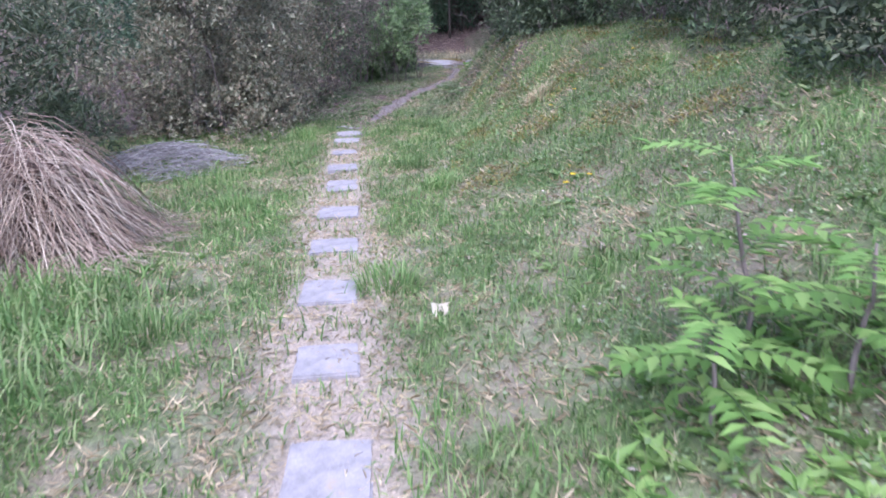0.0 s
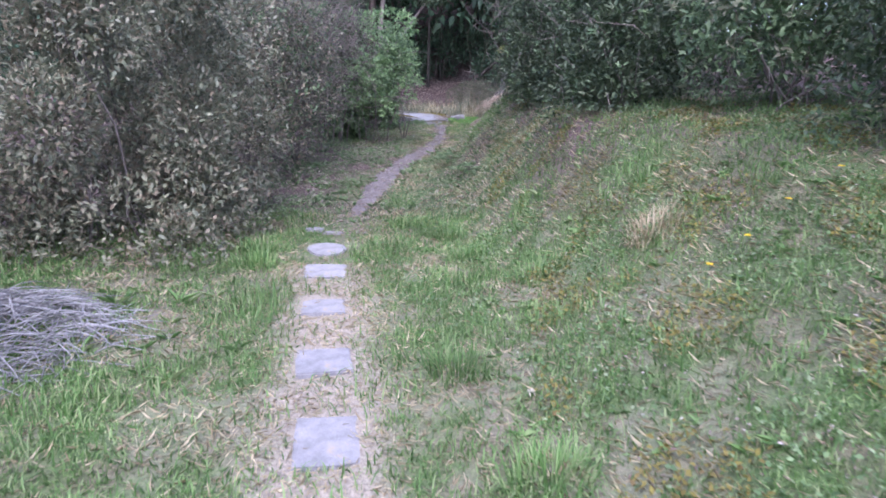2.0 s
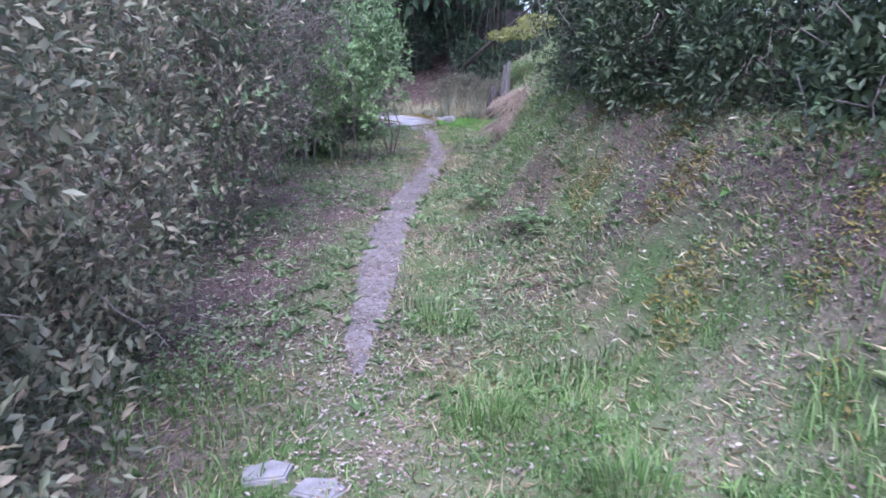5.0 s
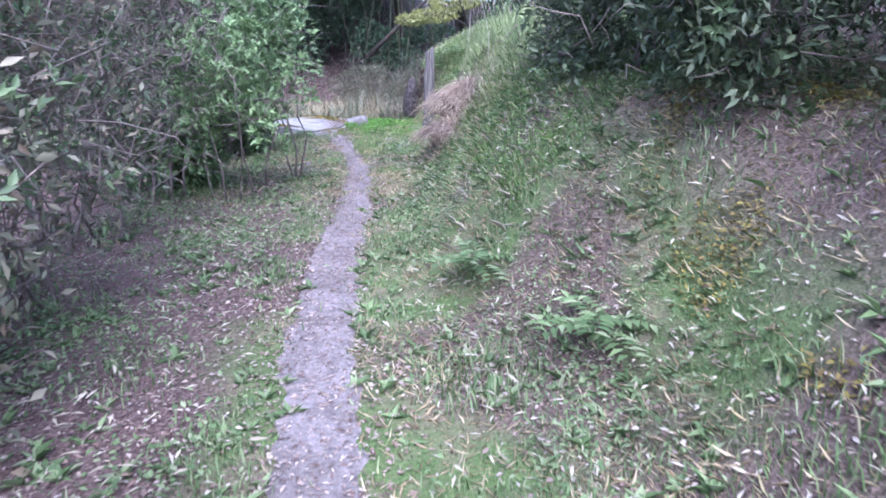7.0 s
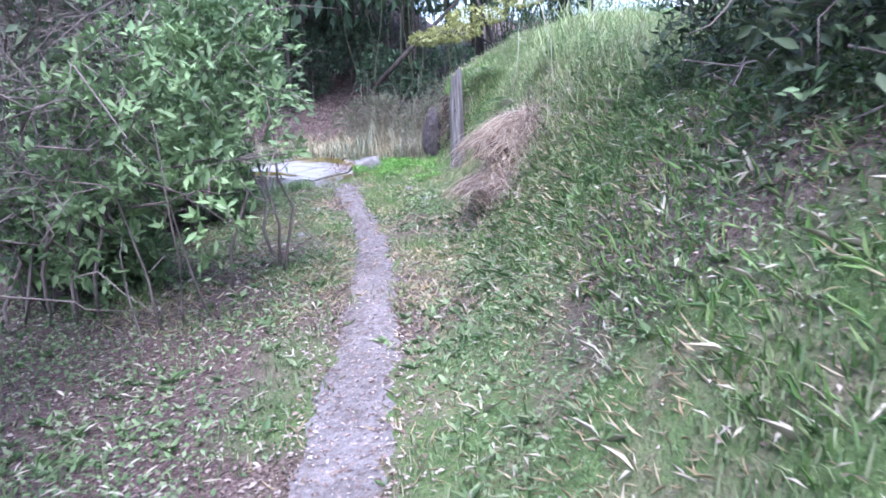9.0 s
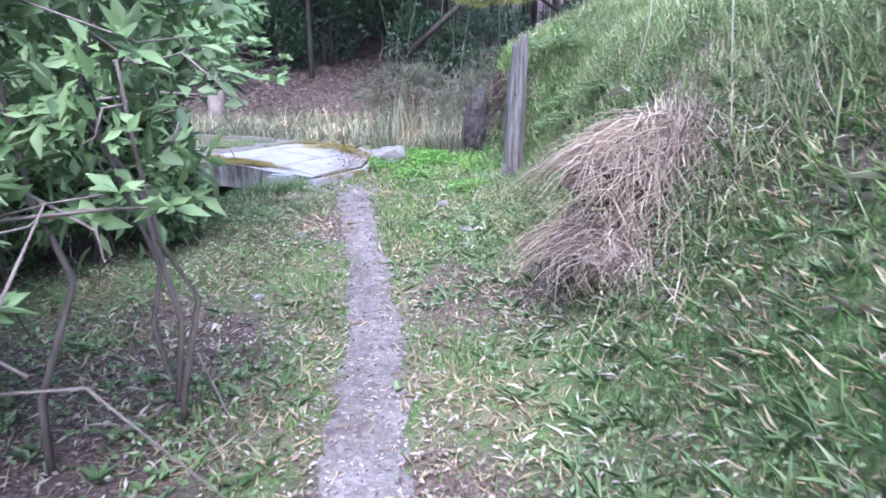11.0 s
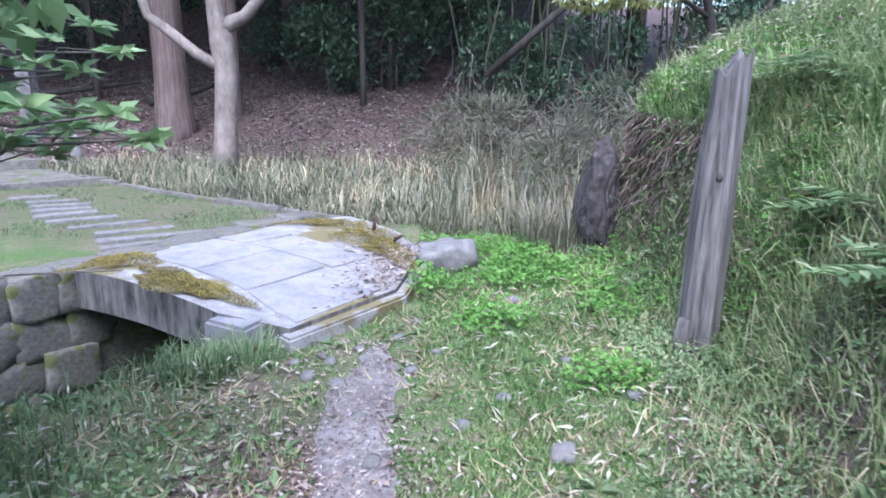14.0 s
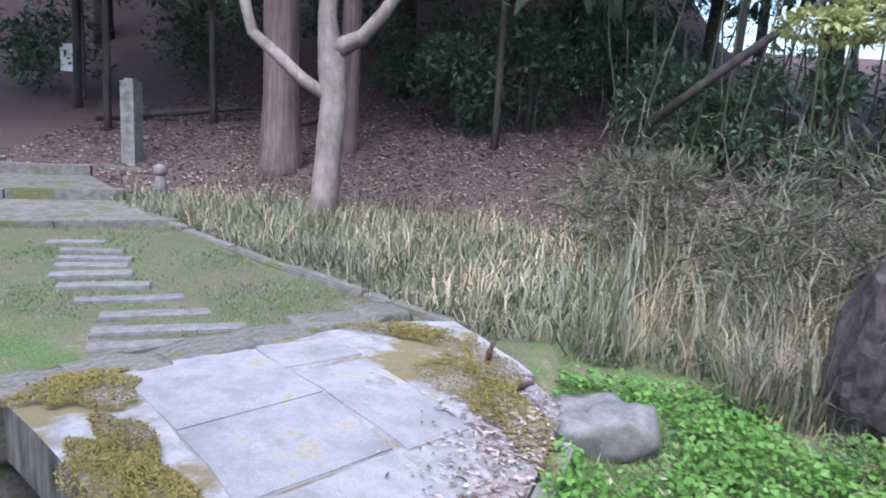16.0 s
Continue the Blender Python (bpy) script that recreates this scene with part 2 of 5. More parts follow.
GROUND = ground_material()
EARTH = path_material()
GRASS = leafy("grass_green", [(0.08, 0.16, 0.045), (0.13, 0.235, 0.07), (0.2, 0.3, 0.11), (0.29, 0.34, 0.17)], 0.55, 0.35)
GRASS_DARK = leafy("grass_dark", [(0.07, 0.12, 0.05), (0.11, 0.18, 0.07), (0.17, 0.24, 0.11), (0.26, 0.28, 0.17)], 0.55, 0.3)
STRAW = leafy("dry_grass", [(0.24, 0.19, 0.11), (0.38, 0.31, 0.2), (0.5, 0.43, 0.3), (0.3, 0.27, 0.16)], 0.7, 0.25)
DRY = leafy("dead_stalks", [(0.16, 0.11, 0.09), (0.34, 0.26, 0.2), (0.52, 0.44, 0.36), (0.24, 0.17, 0.14), (0.62, 0.55, 0.46)], 0.8, 0.15)
GREY_DRY = leafy("grey_dead_stems", [(0.16, 0.15, 0.15), (0.28, 0.27, 0.28), (0.36, 0.35, 0.36)], 0.85, 0.1)
WEED = leafy("weed_leaf", [(0.075, 0.13, 0.055), (0.12, 0.19, 0.08), (0.18, 0.26, 0.12), (0.28, 0.33, 0.2)], 0.5, 0.35)
BRIGHT = leafy("clover_leaf", [(0.09, 0.21, 0.04), (0.13, 0.28, 0.055), (0.18, 0.33, 0.08)], 0.5, 0.35)
LITTER = leafy("fallen_leaf", [(0.07, 0.045, 0.04), (0.15, 0.105, 0.09), (0.27, 0.21, 0.185), (0.4, 0.36, 0.33), (0.12, 0.07, 0.065)], 0.85, 0.05)
PALE = leafy("pale_dry_leaf", [(0.3, 0.27, 0.21), (0.44, 0.41, 0.33), (0.38, 0.36, 0.31)], 0.8, 0.15)
HEDGE = leafy("hedge_leaf", [(0.085, 0.095, 0.065), (0.16, 0.175, 0.115), (0.24, 0.255, 0.175), (0.27, 0.21, 0.15), (0.36, 0.36, 0.26)], 0.5, 0.35, 0.4)
EVERGREEN = leafy("evergreen_leaf", [(0.03, 0.048, 0.025), (0.05, 0.076, 0.038), (0.08, 0.11, 0.058), (0.13, 0.16, 0.095)], 0.5, 0.25, 0.35)
LAUREL = leafy("laurel_leaf", [(0.065, 0.11, 0.055), (0.105, 0.165, 0.08), (0.155, 0.23, 0.11), (0.22, 0.3, 0.16)], 0.5, 0.35, 0.4)
FOREST = leafy("forest_leaf", [(0.03, 0.06, 0.035), (0.05, 0.095, 0.055), (0.08, 0.135, 0.075), (0.11, 0.16, 0.1)], 0.5, 0.3)
YELLOW = leafy("young_maple_leaf", [(0.2, 0.22, 0.07), (0.28, 0.3, 0.11), (0.36, 0.37, 0.17)], 0.5, 0.35)
MOSSY = leafy("moss_tuft", [(0.11, 0.09, 0.028), (0.18, 0.15, 0.04), (0.23, 0.2, 0.055), (0.14, 0.1, 0.045)], 0.9, 0.2)
TWIG = barky("twig_bark", (0.1, 0.082, 0.076), (0.26, 0.22, 0.2), 20)
BARK_CEDAR = barky("cedar_bark", (0.075, 0.052, 0.045), (0.22, 0.165, 0.15), 16, (1, 1, 0.05))
BARK_PALE = barky("pale_bark", (0.12, 0.1, 0.09), (0.27, 0.23, 0.2), 10, (1, 1, 0.5))
BARK_DARK = barky("dark_bark", (0.025, 0.022, 0.02), (0.08, 0.07, 0.06), 12)
OLD_WOOD = barky("weathered_wood", (0.025, 0.022, 0.02), (0.22, 0.205, 0.2), 30, (1, 1, 0.04))
BAMBOO = barky("bamboo_stem", (0.03, 0.035, 0.022), (0.09, 0.1, 0.06), 5)
PAVER = stony("concrete_paver", (0.17, 0.165, 0.17), (0.33, 0.32, 0.335), 0.05, (0.2, 0.17, 0.13), size=9, patches=5)
SLAB = stony("granite_slab", (0.15, 0.15, 0.157), (0.31, 0.308, 0.324), 0.08, (0.17, 0.155, 0.125), size=4, patches=4)
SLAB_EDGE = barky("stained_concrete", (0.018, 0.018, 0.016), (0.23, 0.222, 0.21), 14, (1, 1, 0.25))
BED = stony("mossy_mortar", (0.16, 0.155, 0.15), (0.36, 0.355, 0.36), 0.3, (0.1, 0.085, 0.045), 9, 2.2)
WALL_STONE = stony("channel_stone", (0.06, 0.06, 0.055), (0.2, 0.19, 0.17), 0.25, (0.06, 0.07, 0.025), 10, 3.0)
DARK_STONE = stony("dark_wall_stone", (0.012, 0.011, 0.012), (0.09, 0.078, 0.078), 0.15, (0.05, 0.055, 0.03), 16)
ROCK = stony("grey_stone", (0.09, 0.085, 0.085), (0.22, 0.215, 0.21), 0.0, size=12)
KERB = stony("old_kerb", (0.07, 0.065, 0.06), (0.2, 0.19, 0.17), 0.2, (0.07, 0.07, 0.03), 12)
# ---- ground: one sheet to the horizon ----
def ground_sheet():
    gx = np.concatenate([-np.geomspace(600, 9, 16), np.arange(-8, -3, 0.3), np.arange(-3, 5, 0.09), np.arange(5, 10, 0.35), np.geomspace(10.5, 600, 16)])
    gy = np.concatenate([-np.geomspace(600, 9, 14), np.arange(-8, -5, 0.3), np.arange(-5, 23, 0.09), np.arange(23, 34, 0.3), np.arange(34, 60, 1.0), np.geomspace(62, 700, 12)])
    xx, yy = np.meshgrid(gx, gy)
    zz = height(xx, yy)
    v = np.stack([xx, yy, zz], -1).reshape(-1, 3)
    nx, ny = len(gx), len(gy)
    i, j = np.meshgrid(np.arange(nx - 1), np.arange(ny - 1))
    a = (j * nx + i).ravel()
    t = np.concatenate([np.stack([a, a + 1, a + nx + 1], 1), np.stack([a, a + nx + 1, a + nx], 1)])
    ob = part("ground", (v, t), GROUND)
    tagged(ob, "uneven soil with moss, grass thatch and fallen leaves", "ground", kind="structure")
    dx = v[:, 0] - centre(v[:, 1])
    litter_and_shade = smooth(25.0, 27.0, v[:, 1]) + 0.9 * smooth(0.25, 0.6, wave(v[:, 0], v[:, 1], 0.8, 5) + 0.3) * smooth(5, 7, v[:, 1]) * (1 - smooth(17.5, 19, v[:, 1]))
    litter_and_shade = litter_and_shade + smooth(-0.25, -0.7, dx) * (1 - smooth(14, 15.5, v[:, 1])) * smooth(1, 4, v[:, 1]) + 0.4 * smooth(20.3, 20.8, v[:, 1]) * (v[:, 0] < 0)
    litter_and_shade = litter_and_shade + 0.9 * smooth(1.6, 2.1, dx) * smooth(3, 5, v[:, 1]) * (1 - smooth(12, 14, v[:, 1]))
    # dark patches on the right bank: bush shade painted with the litter colour
    litter_and_shade = litter_and_shade + 0.6 * smooth(1.6, 2.8, dx) * (1 - smooth(5, 7, v[:, 1])) * smooth(-0.4, 0.4, wave(v[:, 0], v[:, 1], 0.6, 2))
    at = ob.data.attributes.new("litter", "FLOAT", "POINT")
    at.data.foreach_set("value", np.clip(litter_and_shade, 0, 1).astype(np.float32))
    worn = (1 - smooth(0.14, 0.42, np.abs(dx + 0.08 * wave(v[:, 1], v[:, 1] * 0, 0.4)))) * (1 - smooth(2.4, 3.6, v[:, 1]))
    worn = worn + 0.35 * (1 - lush(v[:, 0], v[:, 1])) * (1 - smooth(4, 6, v[:, 1])) * (1 - smooth(1.6, 2.4, np.abs(dx)))
    at = ob.data.attributes.new("worn", "FLOAT", "POINT")
    at.data.foreach_set("value", np.clip(worn, 0, 1).astype(np.float32))
    ob.data.shade_smooth()
    return ob


ground_sheet()


def footpath():
    """The trodden strip, ragged at both edges, from the last paver to the bridge."""
    ys = np.arange(5.5, 18.75, 0.04)
    c = centre(ys)
    wid = np.interp(ys, [5.5, 6.1, 7.2, 9, 12, 15, 17, 18.3, 18.8], [0.03, 0.1, 0.16, 0.2, 0.18, 0.15, 0.15, 0.17, 0.05])
    us = np.linspace(-1, 1, 9)
    rag = 1 + 0.16 * wave(ys, ys * 0, 0.4, 1)[:, None] * np.sign(us) + 0.22 * wave(ys, ys * 0, 0.09, 4)[:, None] * np.where(us > 0, 1.0, -0.8)
    x = c[:, None] + us * wid[:, None] * rag
    y = np.repeat(ys[:, None], 9, 1)
    z = height(x, y) + 0.012 * (1 - us ** 2) - 0.006 * np.abs(us) ** 4 + 0.004
    v = np.stack([x, y, z], -1).reshape(-1, 3)
    i, j = np.meshgrid(np.arange(8), np.arange(len(ys) - 1))
    a = (j * 9 + i).ravel()
    t = np.concatenate([np.stack([a, a + 1, a + 10], 1), np.stack([a, a + 10, a + 9], 1)])
    ob = part("footpath", (v, t), EARTH)
    ob.data.shade_smooth()
    tagged(ob, "narrow trodden path of bare greyish earth", "path", kind="structure")


footpath()


# ---- stones ----
def slab_bm(outline, bottom, top_z, bevel=0.012, cut=0.0):
    """A slab from an outline of (x, y), between two heights."""
    bm = bmesh.new()
    vs = [bm.verts.new((x, y, top_z)) for x, y in outline]
    f = bm.faces.new(vs)
    if f.normal.z < 0 or f.calc_area() < 0:
        f.normal_flip()
    bm.normal_update()
    if f.normal.z < 0:
        f.normal_flip()
    r = bmesh.ops.extrude_face_region(bm, geom=[f])
    low = [e for e in r["geom"] if isinstance(e, bmesh.types.BMVert)]
    bmesh.ops.translate(bm, verts=low, vec=(0, 0, bottom - top_z))
    bmesh.ops.recalc_face_normals(bm, faces=bm.faces)
    if bevel:
        bmesh.ops.bevel(bm, geom=[e for e in bm.edges if abs(e.verts[0].co.z - e.verts[1].co.z) < 0.01 and e.verts[0].co.z > bottom + 0.01], offset=bevel, segments=2, affect="EDGES")
    return bm


def boulder_bm(size, seed, detail=2, rough=0.25, clamp=0.8):
    bm = bmesh.new()
    bmesh.ops.create_icosphere(bm, subdivisions=detail, radius=1)
    for v in bm.verts:
        q = v.co * 1.3 + Vector((seed * 7.1, seed * 3.3, seed))
        v.co *= 1 + rough * noise.noise(q) + rough * 0.35 * noise.noise(q * 3.1)
        v.co = Vector([max(-clamp, min(clamp, c)) * 0.5 / min(clamp, 0.85) * s for c, s in zip(v.co, size)])
    for f in bm.faces:
        f.smooth = True
    return bm


PAVERS = [(2.23, -4.3), (2.02, -3.52), (1.80, -2.77), (1.59, -2.0), (1.40, -1.22), (1.20, -0.4), (1.0, 0.48), (0.79, 1.28), (0.58, 2.12), (0.40, 2.92), (0.235, 3.66)]
for k, (px, py) in enumerate(PAVERS):
    turn = math.atan2(0.23, 0.97) + rnd(-0.06, 0.06)
    hw, hd = (0.15 + rnd(-0.015, 0.01), 0.17 + rnd(-0.02, 0.03))
    if k == 10:
        ring = [(0.17 * math.cos(a) * (1 + 0.08 * math.sin(3 * a)), 0.2 * math.sin(a)) for a in np.linspace(0, 2 * math.pi, 12, endpoint=False)]
    else:
        ring = [(-hw, -hd), (hw * rnd(0.3, 0.5), -hd * rnd(0.96, 1.04)), (hw, -hd * rnd(0.9, 1)), (hw * rnd(0.95, 1.04), hd * 0.3), (hw, hd * rnd(0.92, 1)), (-hw * 0.4, hd * rnd(0.97, 1.05)), (-hw, hd), (-hw * rnd(0.95, 1.05), 0)]
    zz = float(height(px, py, False)) + 0.006
    bm = slab_bm(ring, -0.06, 0.012, 0.008)
    ob = part("stepping_stone", bm, PAVER)
    ob.matrix_world = Matrix.Translation((px, py, zz)) @ Matrix.Rotation(turn, 4, "Z") @ Matrix.Rotation(rnd(-0.03, 0.03), 4, "X")
    tagged(ob, "pale grey concrete stepping stone sunk in the grass" if k < 10 else "rounded pale stepping stone at the end of the row", "stepping stone", "row of stepping stones")


for px, py, turn in ((-0.09, 4.5, 20), (0.13, 4.4, -12)):
    ob = part("stepping_stone", slab_bm([(-0.1, -0.05), (0.06, -0.065), (0.1, 0.02), (0.03, 0.07), (-0.08, 0.05)], -0.05, 0.012, 0.008), PAVER)
    ob.matrix_world = pose(px, py, float(height(px, py, False)) + 0.012, 0, 0, turn)
    tagged(ob, "broken piece of pale stepping stone half lost in the grass", "stepping stone")


# ---- the little bridge ----
OUT = [(-0.80, 18.86), (-0.38, 18.76), (0.13, 19.5), (0.26, 20.4), (-0.46, 21.42), (-1.05, 21.2), (-1.65, 20.8), (-2.05, 20.3), (-2.14, 19.70)]


def bridge_z(x, y):
    """The gently cambered top of the bridge."""
    s = (x + 0.82) * -0.83 + (y - 18.88) * 0.55
    return 0.10 + 0.09 * np.sin(np.clip((s + 0.45) / 2.3, 0, 1) * np.pi)


def bridge():
    th = thing("stone_footbridge", (-0.9, 20, 0), "small arched stone slab bridge with mossy patches over a channel", "bridge")
    bm = bmesh.new()
    # deck in strips across the camber, so that it can bend
    f = bm.faces.new([bm.verts.new((x, y, 0)) for x, y in OUT])
    for k in range(1, 12):
        s = -0.5 + k * 0.22
        o = Vector((-0.82, 18.88, 0)) + Vector((CU[0], CU[1], 0)) * s
        bmesh.ops.bisect_plane(bm, geom=bm.verts[:] + bm.edges[:] + bm.faces[:], plane_co=o, plane_no=(CU[0], CU[1], 0))
    for k in range(1, 10):
        o = Vector((-0.82, 18.88, 0)) + Vector((CV[0], CV[1], 0)) * (k * 0.26 - 0.3)
        bmesh.ops.bisect_plane(bm, geom=bm.verts[:] + bm.edges[:] + bm.faces[:], plane_co=o, plane_no=(CV[0], CV[1], 0))
    bm.normal_update()
    if bm.faces[:][0].normal.z < 0:
        bmesh.ops.reverse_faces(bm, faces=bm.faces[:])
    r = bmesh.ops.extrude_face_region(bm, geom=bm.faces[:])
    top = [e for e in r["geom"] if isinstance(e, bmesh.types.BMVert)]
    for v in bm.verts:
        v.co.z = float(bridge_z(v.co.x, v.co.y)) - 0.26
    for v in top:
        v.co.z += 0.26 + 0.006 * noise.noise(v.co * 6)
    bmesh.ops.recalc_face_normals(bm, faces=bm.faces)
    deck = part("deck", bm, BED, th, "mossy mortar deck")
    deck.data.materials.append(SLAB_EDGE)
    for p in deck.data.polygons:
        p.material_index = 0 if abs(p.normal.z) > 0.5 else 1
    # the pale granite slabs set into it
    slabs = [[(-0.52, 18.98), (-0.36, 18.84), (0.03, 19.45), (-0.36, 19.72), (-0.72, 19.2)],
             [(-0.75, 19.23), (-0.39, 19.75), (-0.80, 20.08), (-1.17, 19.56)],
             [(-1.19, 19.58), (-0.82, 20.10), (-1.42, 20.56), (-1.82, 20.04)],
             [(-0.33, 19.78), (-0.13, 20.05), (-0.75, 20.56), (-0.99, 20.25)],
             [(-0.12, 20.28), (0.08, 20.1), (0.16, 20.4), (-0.05, 20.62)],
             [(-1.08, 20.32), (-0.80, 20.62), (-1.05, 20.84), (-1.38, 20.6)],
             [(-0.2, 20.85), (0.0, 20.66), (0.08, 20.72), (-0.3, 21.2)]]
    for q in slabs:
        cxq, cyq = sum(a for a, b in q) / len(q), sum(b for a, b in q) / len(q)
        q = [(cxq + (a - cxq) * 1.045, cyq + (b - cyq) * 1.045) for a, b in q]
        ring = []
        for i, (a, b) in enumerate(q):
            a2, b2 = q[(i + 1) % len(q)]
            for s in (0.0, 0.25, 0.5, 0.75):
                x, y = a + (a2 - a) * s, b + (b2 - b) * s
                w = 0.0 if s == 0 else rnd(-0.008, 0.008)
                ring.append((x + w, y + w))
        bm = slab_bm(ring, -0.03, 0.0, 0.006)
        for v in bm.verts:
            v.co.z += float(bridge_z(v.co.x, v.co.y)) + 0.007
        part("slab", bm, SLAB, th)
    # end block, kerb and iron stubs
    bm = slab_bm([(-0.86, 18.80), (-0.60, 18.66), (-0.52, 18.84), (-0.78, 18.97)], -0.25, 0.13, 0.02)
    part("end_block", bm, SLAB, th, "pale concrete end block")
    bm = slab_bm([(-0.44, 18.74), (-0.36, 18.66), (0.2, 19.45), (0.33, 20.3), (0.24, 20.36), (0.12, 19.52)], -0.12, 0.075, 0.015)
    part("kerb", bm, BED, th, "worn concrete kerb")
    bm = slab_bm([(-2.19, 19.68), (-2.12, 19.64), (-1.98, 20.2), (-1.62, 20.72), (-1.68, 20.78), (-2.06, 20.26)], 0.0, 0.145, 0.02)
    part("rim", bm, KERB, th)
    for x, y, hgt, lean in ((-0.16, 20.75, 0.13, 0.03), (0.02, 20.48, 0.06, 0.08)):
        z = float(bridge_z(x, y))
        part("iron_stub", tube([(x, y, z - 0.02), (x + lean * 0.3, y, z + hgt * 0.5), (x + lean, y, z + hgt)], [0.018, 0.016, 0.012], 6), DARK_IRON, th, "rusty iron stub")


m, t, bs, co = material("rusty_iron", 0.8, 0.5, 80)
t.links.new(ramp(t, noise_node(t, co, 40, 5), [(0.3, (0.03, 0.022, 0.018)), (0.7, (0.1, 0.06, 0.04))]), bs.inputs["Base Color"])
DARK_IRON = m
bridge()

# moss cushions on the deck
def moss_patch(cx0, cy0, rx, ry, turn, n, label):
    a, r = rnd(0, 6.283, n), rnd(0, 1, n) ** 0.6 * 1.1
    r = r * (1 + 0.3 * np.sin(a * 3 + cx0 * 5) + 0.15 * np.sin(a * 7))
    lx, ly = r * np.cos(a) * rx, r * np.sin(a) * ry
    x, y = cx0 + lx * math.cos(turn) - ly * math.sin(turn), cy0 + lx * math.sin(turn) + ly * math.cos(turn)
    p = np.stack([x, y, bridge_z(x, y) + 0.002 + 0.016 * np.clip(1 - r, 0, 1) + 0.014], 1)
    d = unit(np.stack([rnd(-1, 1, n), rnd(-1, 1, n), rnd(0.0, 0.5, n)], 1))
    ob = part("moss", leaves(p, d, np.tile([0, 0, 1.0], (n, 1)) + RNG.normal(0, 0.2, (n, 3)), rnd(0.007, 0.018, n), rnd(0.006, 0.014, n)), MOSSY)
    tagged(ob, label, "moss", kind="stuff")


moss_patch(-1.15, 19.25, 0.42, 0.14, -0.58, 7000, "yellow-green moss cushion on the bridge edge")
moss_patch(-1.85, 19.85, 0.25, 0.3, 0.3, 5000, "brownish moss on the corner of the bridge")
moss_patch(-0.12, 20.45, 0.2, 0.5, 0.5, 6000, "ochre moss between the bridge slabs")
moss_patch(-0.65, 21.05, 0.35, 0.14, -0.3, 3000, "brown moss along the far bridge edge")


# ---- walls of the channel, laid stones ----
def channel_wall():
    th = thing("channel_wall", (-2.2, 19.6, -0.9), "dark mossy wall of rough laid stones lining the channel", "wall", kind="structure")
    meshes = []
    for k in range(7):
        bm = boulder_bm((1, 1, 1), k + 3, 3, 0.45, 0.62)
        me = bpy.data.meshes.new("stone")
        bm.to_mesh(me)
        bm.free()
        me.materials.append(WALL_STONE)
        meshes.append(me)
    for row in range(4):
        z, v = -0.92 + row * 0.27, -6.0 + rnd(0, 0.2)
        while v < 2.3:
            w = rnd(0.3, 0.52)
            x, y = CH + CU * (0.80 + rnd(-0.03, 0.03)) + CV * (v + w / 2)
            ob = part("stone", meshes[int(rnd(0, 7))], None, th)
            ob.matrix_basis = Matrix.Translation((x, y, z + 0.12)) @ Matrix.Rotation(math.atan2(CV[1], CV[0]), 4, "Z") @ Matrix.Rotation(rnd(-0.1, 0.1), 4, "Y") @ Matrix.Diagonal((w * 1.12, 0.3, 0.31, 1))
            v += w
    for row in range(3):
        z, v = -0.92 + row * 0.27, -6.0
        while v < 2.0:
            w = rnd(0.35, 0.5)
            x, y = CH + CU * (-0.85 + rnd(-0.03, 0.03)) + CV * (v + w / 2)
            ob = part("stone", meshes[int(rnd(0, 7))], None, th)
            ob.matrix_basis = Matrix.Translation((x, y, z + 0.12)) @ Matrix.Rotation(math.atan2(CV[1], CV[0]), 4, "Z") @ Matrix.Diagonal((w * 1.12, 0.3, 0.31, 1))
            v += w


channel_wall()

# rock at the end of the bridge
ob = part("rock", boulder_bm((0.46, 0.34, 0.3), 8.2, 3, 0.6), ROCK)
ob.matrix_world = pose(0.44, 20.42, 0.06, 4, -5, 8)
tagged(ob, "squared grey stone block lying in the weeds", "rock")


# ---- kerb, plaza steps and slabs beyond the bridge ----
def kerb_run(points, name, label, wide=0.11, z0=-0.1, z1=0.14, step=0.9):
    th = thing(name, (*points[0], 0), label, "kerb", kind="structure")
    p = np.array(points, float)
    seg = np.concatenate([[0], np.cumsum(np.linalg.norm(np.diff(p, axis=0), axis=1))])
    at = np.arange(0, seg[-1] - 0.1, step)
    for a in at:
        b = min(a + step - 0.012, seg[-1])
        q0 = np.array([np.interp(a, seg, p[:, k]) for k in (0, 1)])
        q1 = np.array([np.interp(b, seg, p[:, k]) for k in (0, 1)])
        d = (q1 - q0) / np.linalg.norm(q1 - q0)
        n = np.array([-d[1], d[0]]) * wide / 2
        dz = rnd(-0.012, 0.012)
        part("kerb_stone", slab_bm([tuple(q0 - n), tuple(q1 - n), tuple(q1 + n), tuple(q0 + n)], z0, z1 + dz, 0.012), KERB, th)


kerb_run([(-0.42, 21.5), (-1.91, 22.35), (-4.15, 23.78), (-5.9, 25.1), (-9, 27.4)], "kerb", "low mossy stone kerb beside the reed bed")
kerb_run([(-3.75, 23.62), (-4.66, 22.95), (-6.2, 21.9)], "kerb", "stone edge of the first wide step", 0.16, -0.1, 0.17, 1.1)
kerb_run([(-5.0, 24.5), (-6.4, 23.6), (-8.0, 22.6)], "kerb", "stone edge of the second wide step", 0.2, -0.1, 0.25, 1.2)
kerb_run([(-6.3, 25.6), (-8.0, 24.6), (-10, 23.4)], "kerb", "stone edge of the third wide step", 0.2, -0.1, 0.34, 1.2)
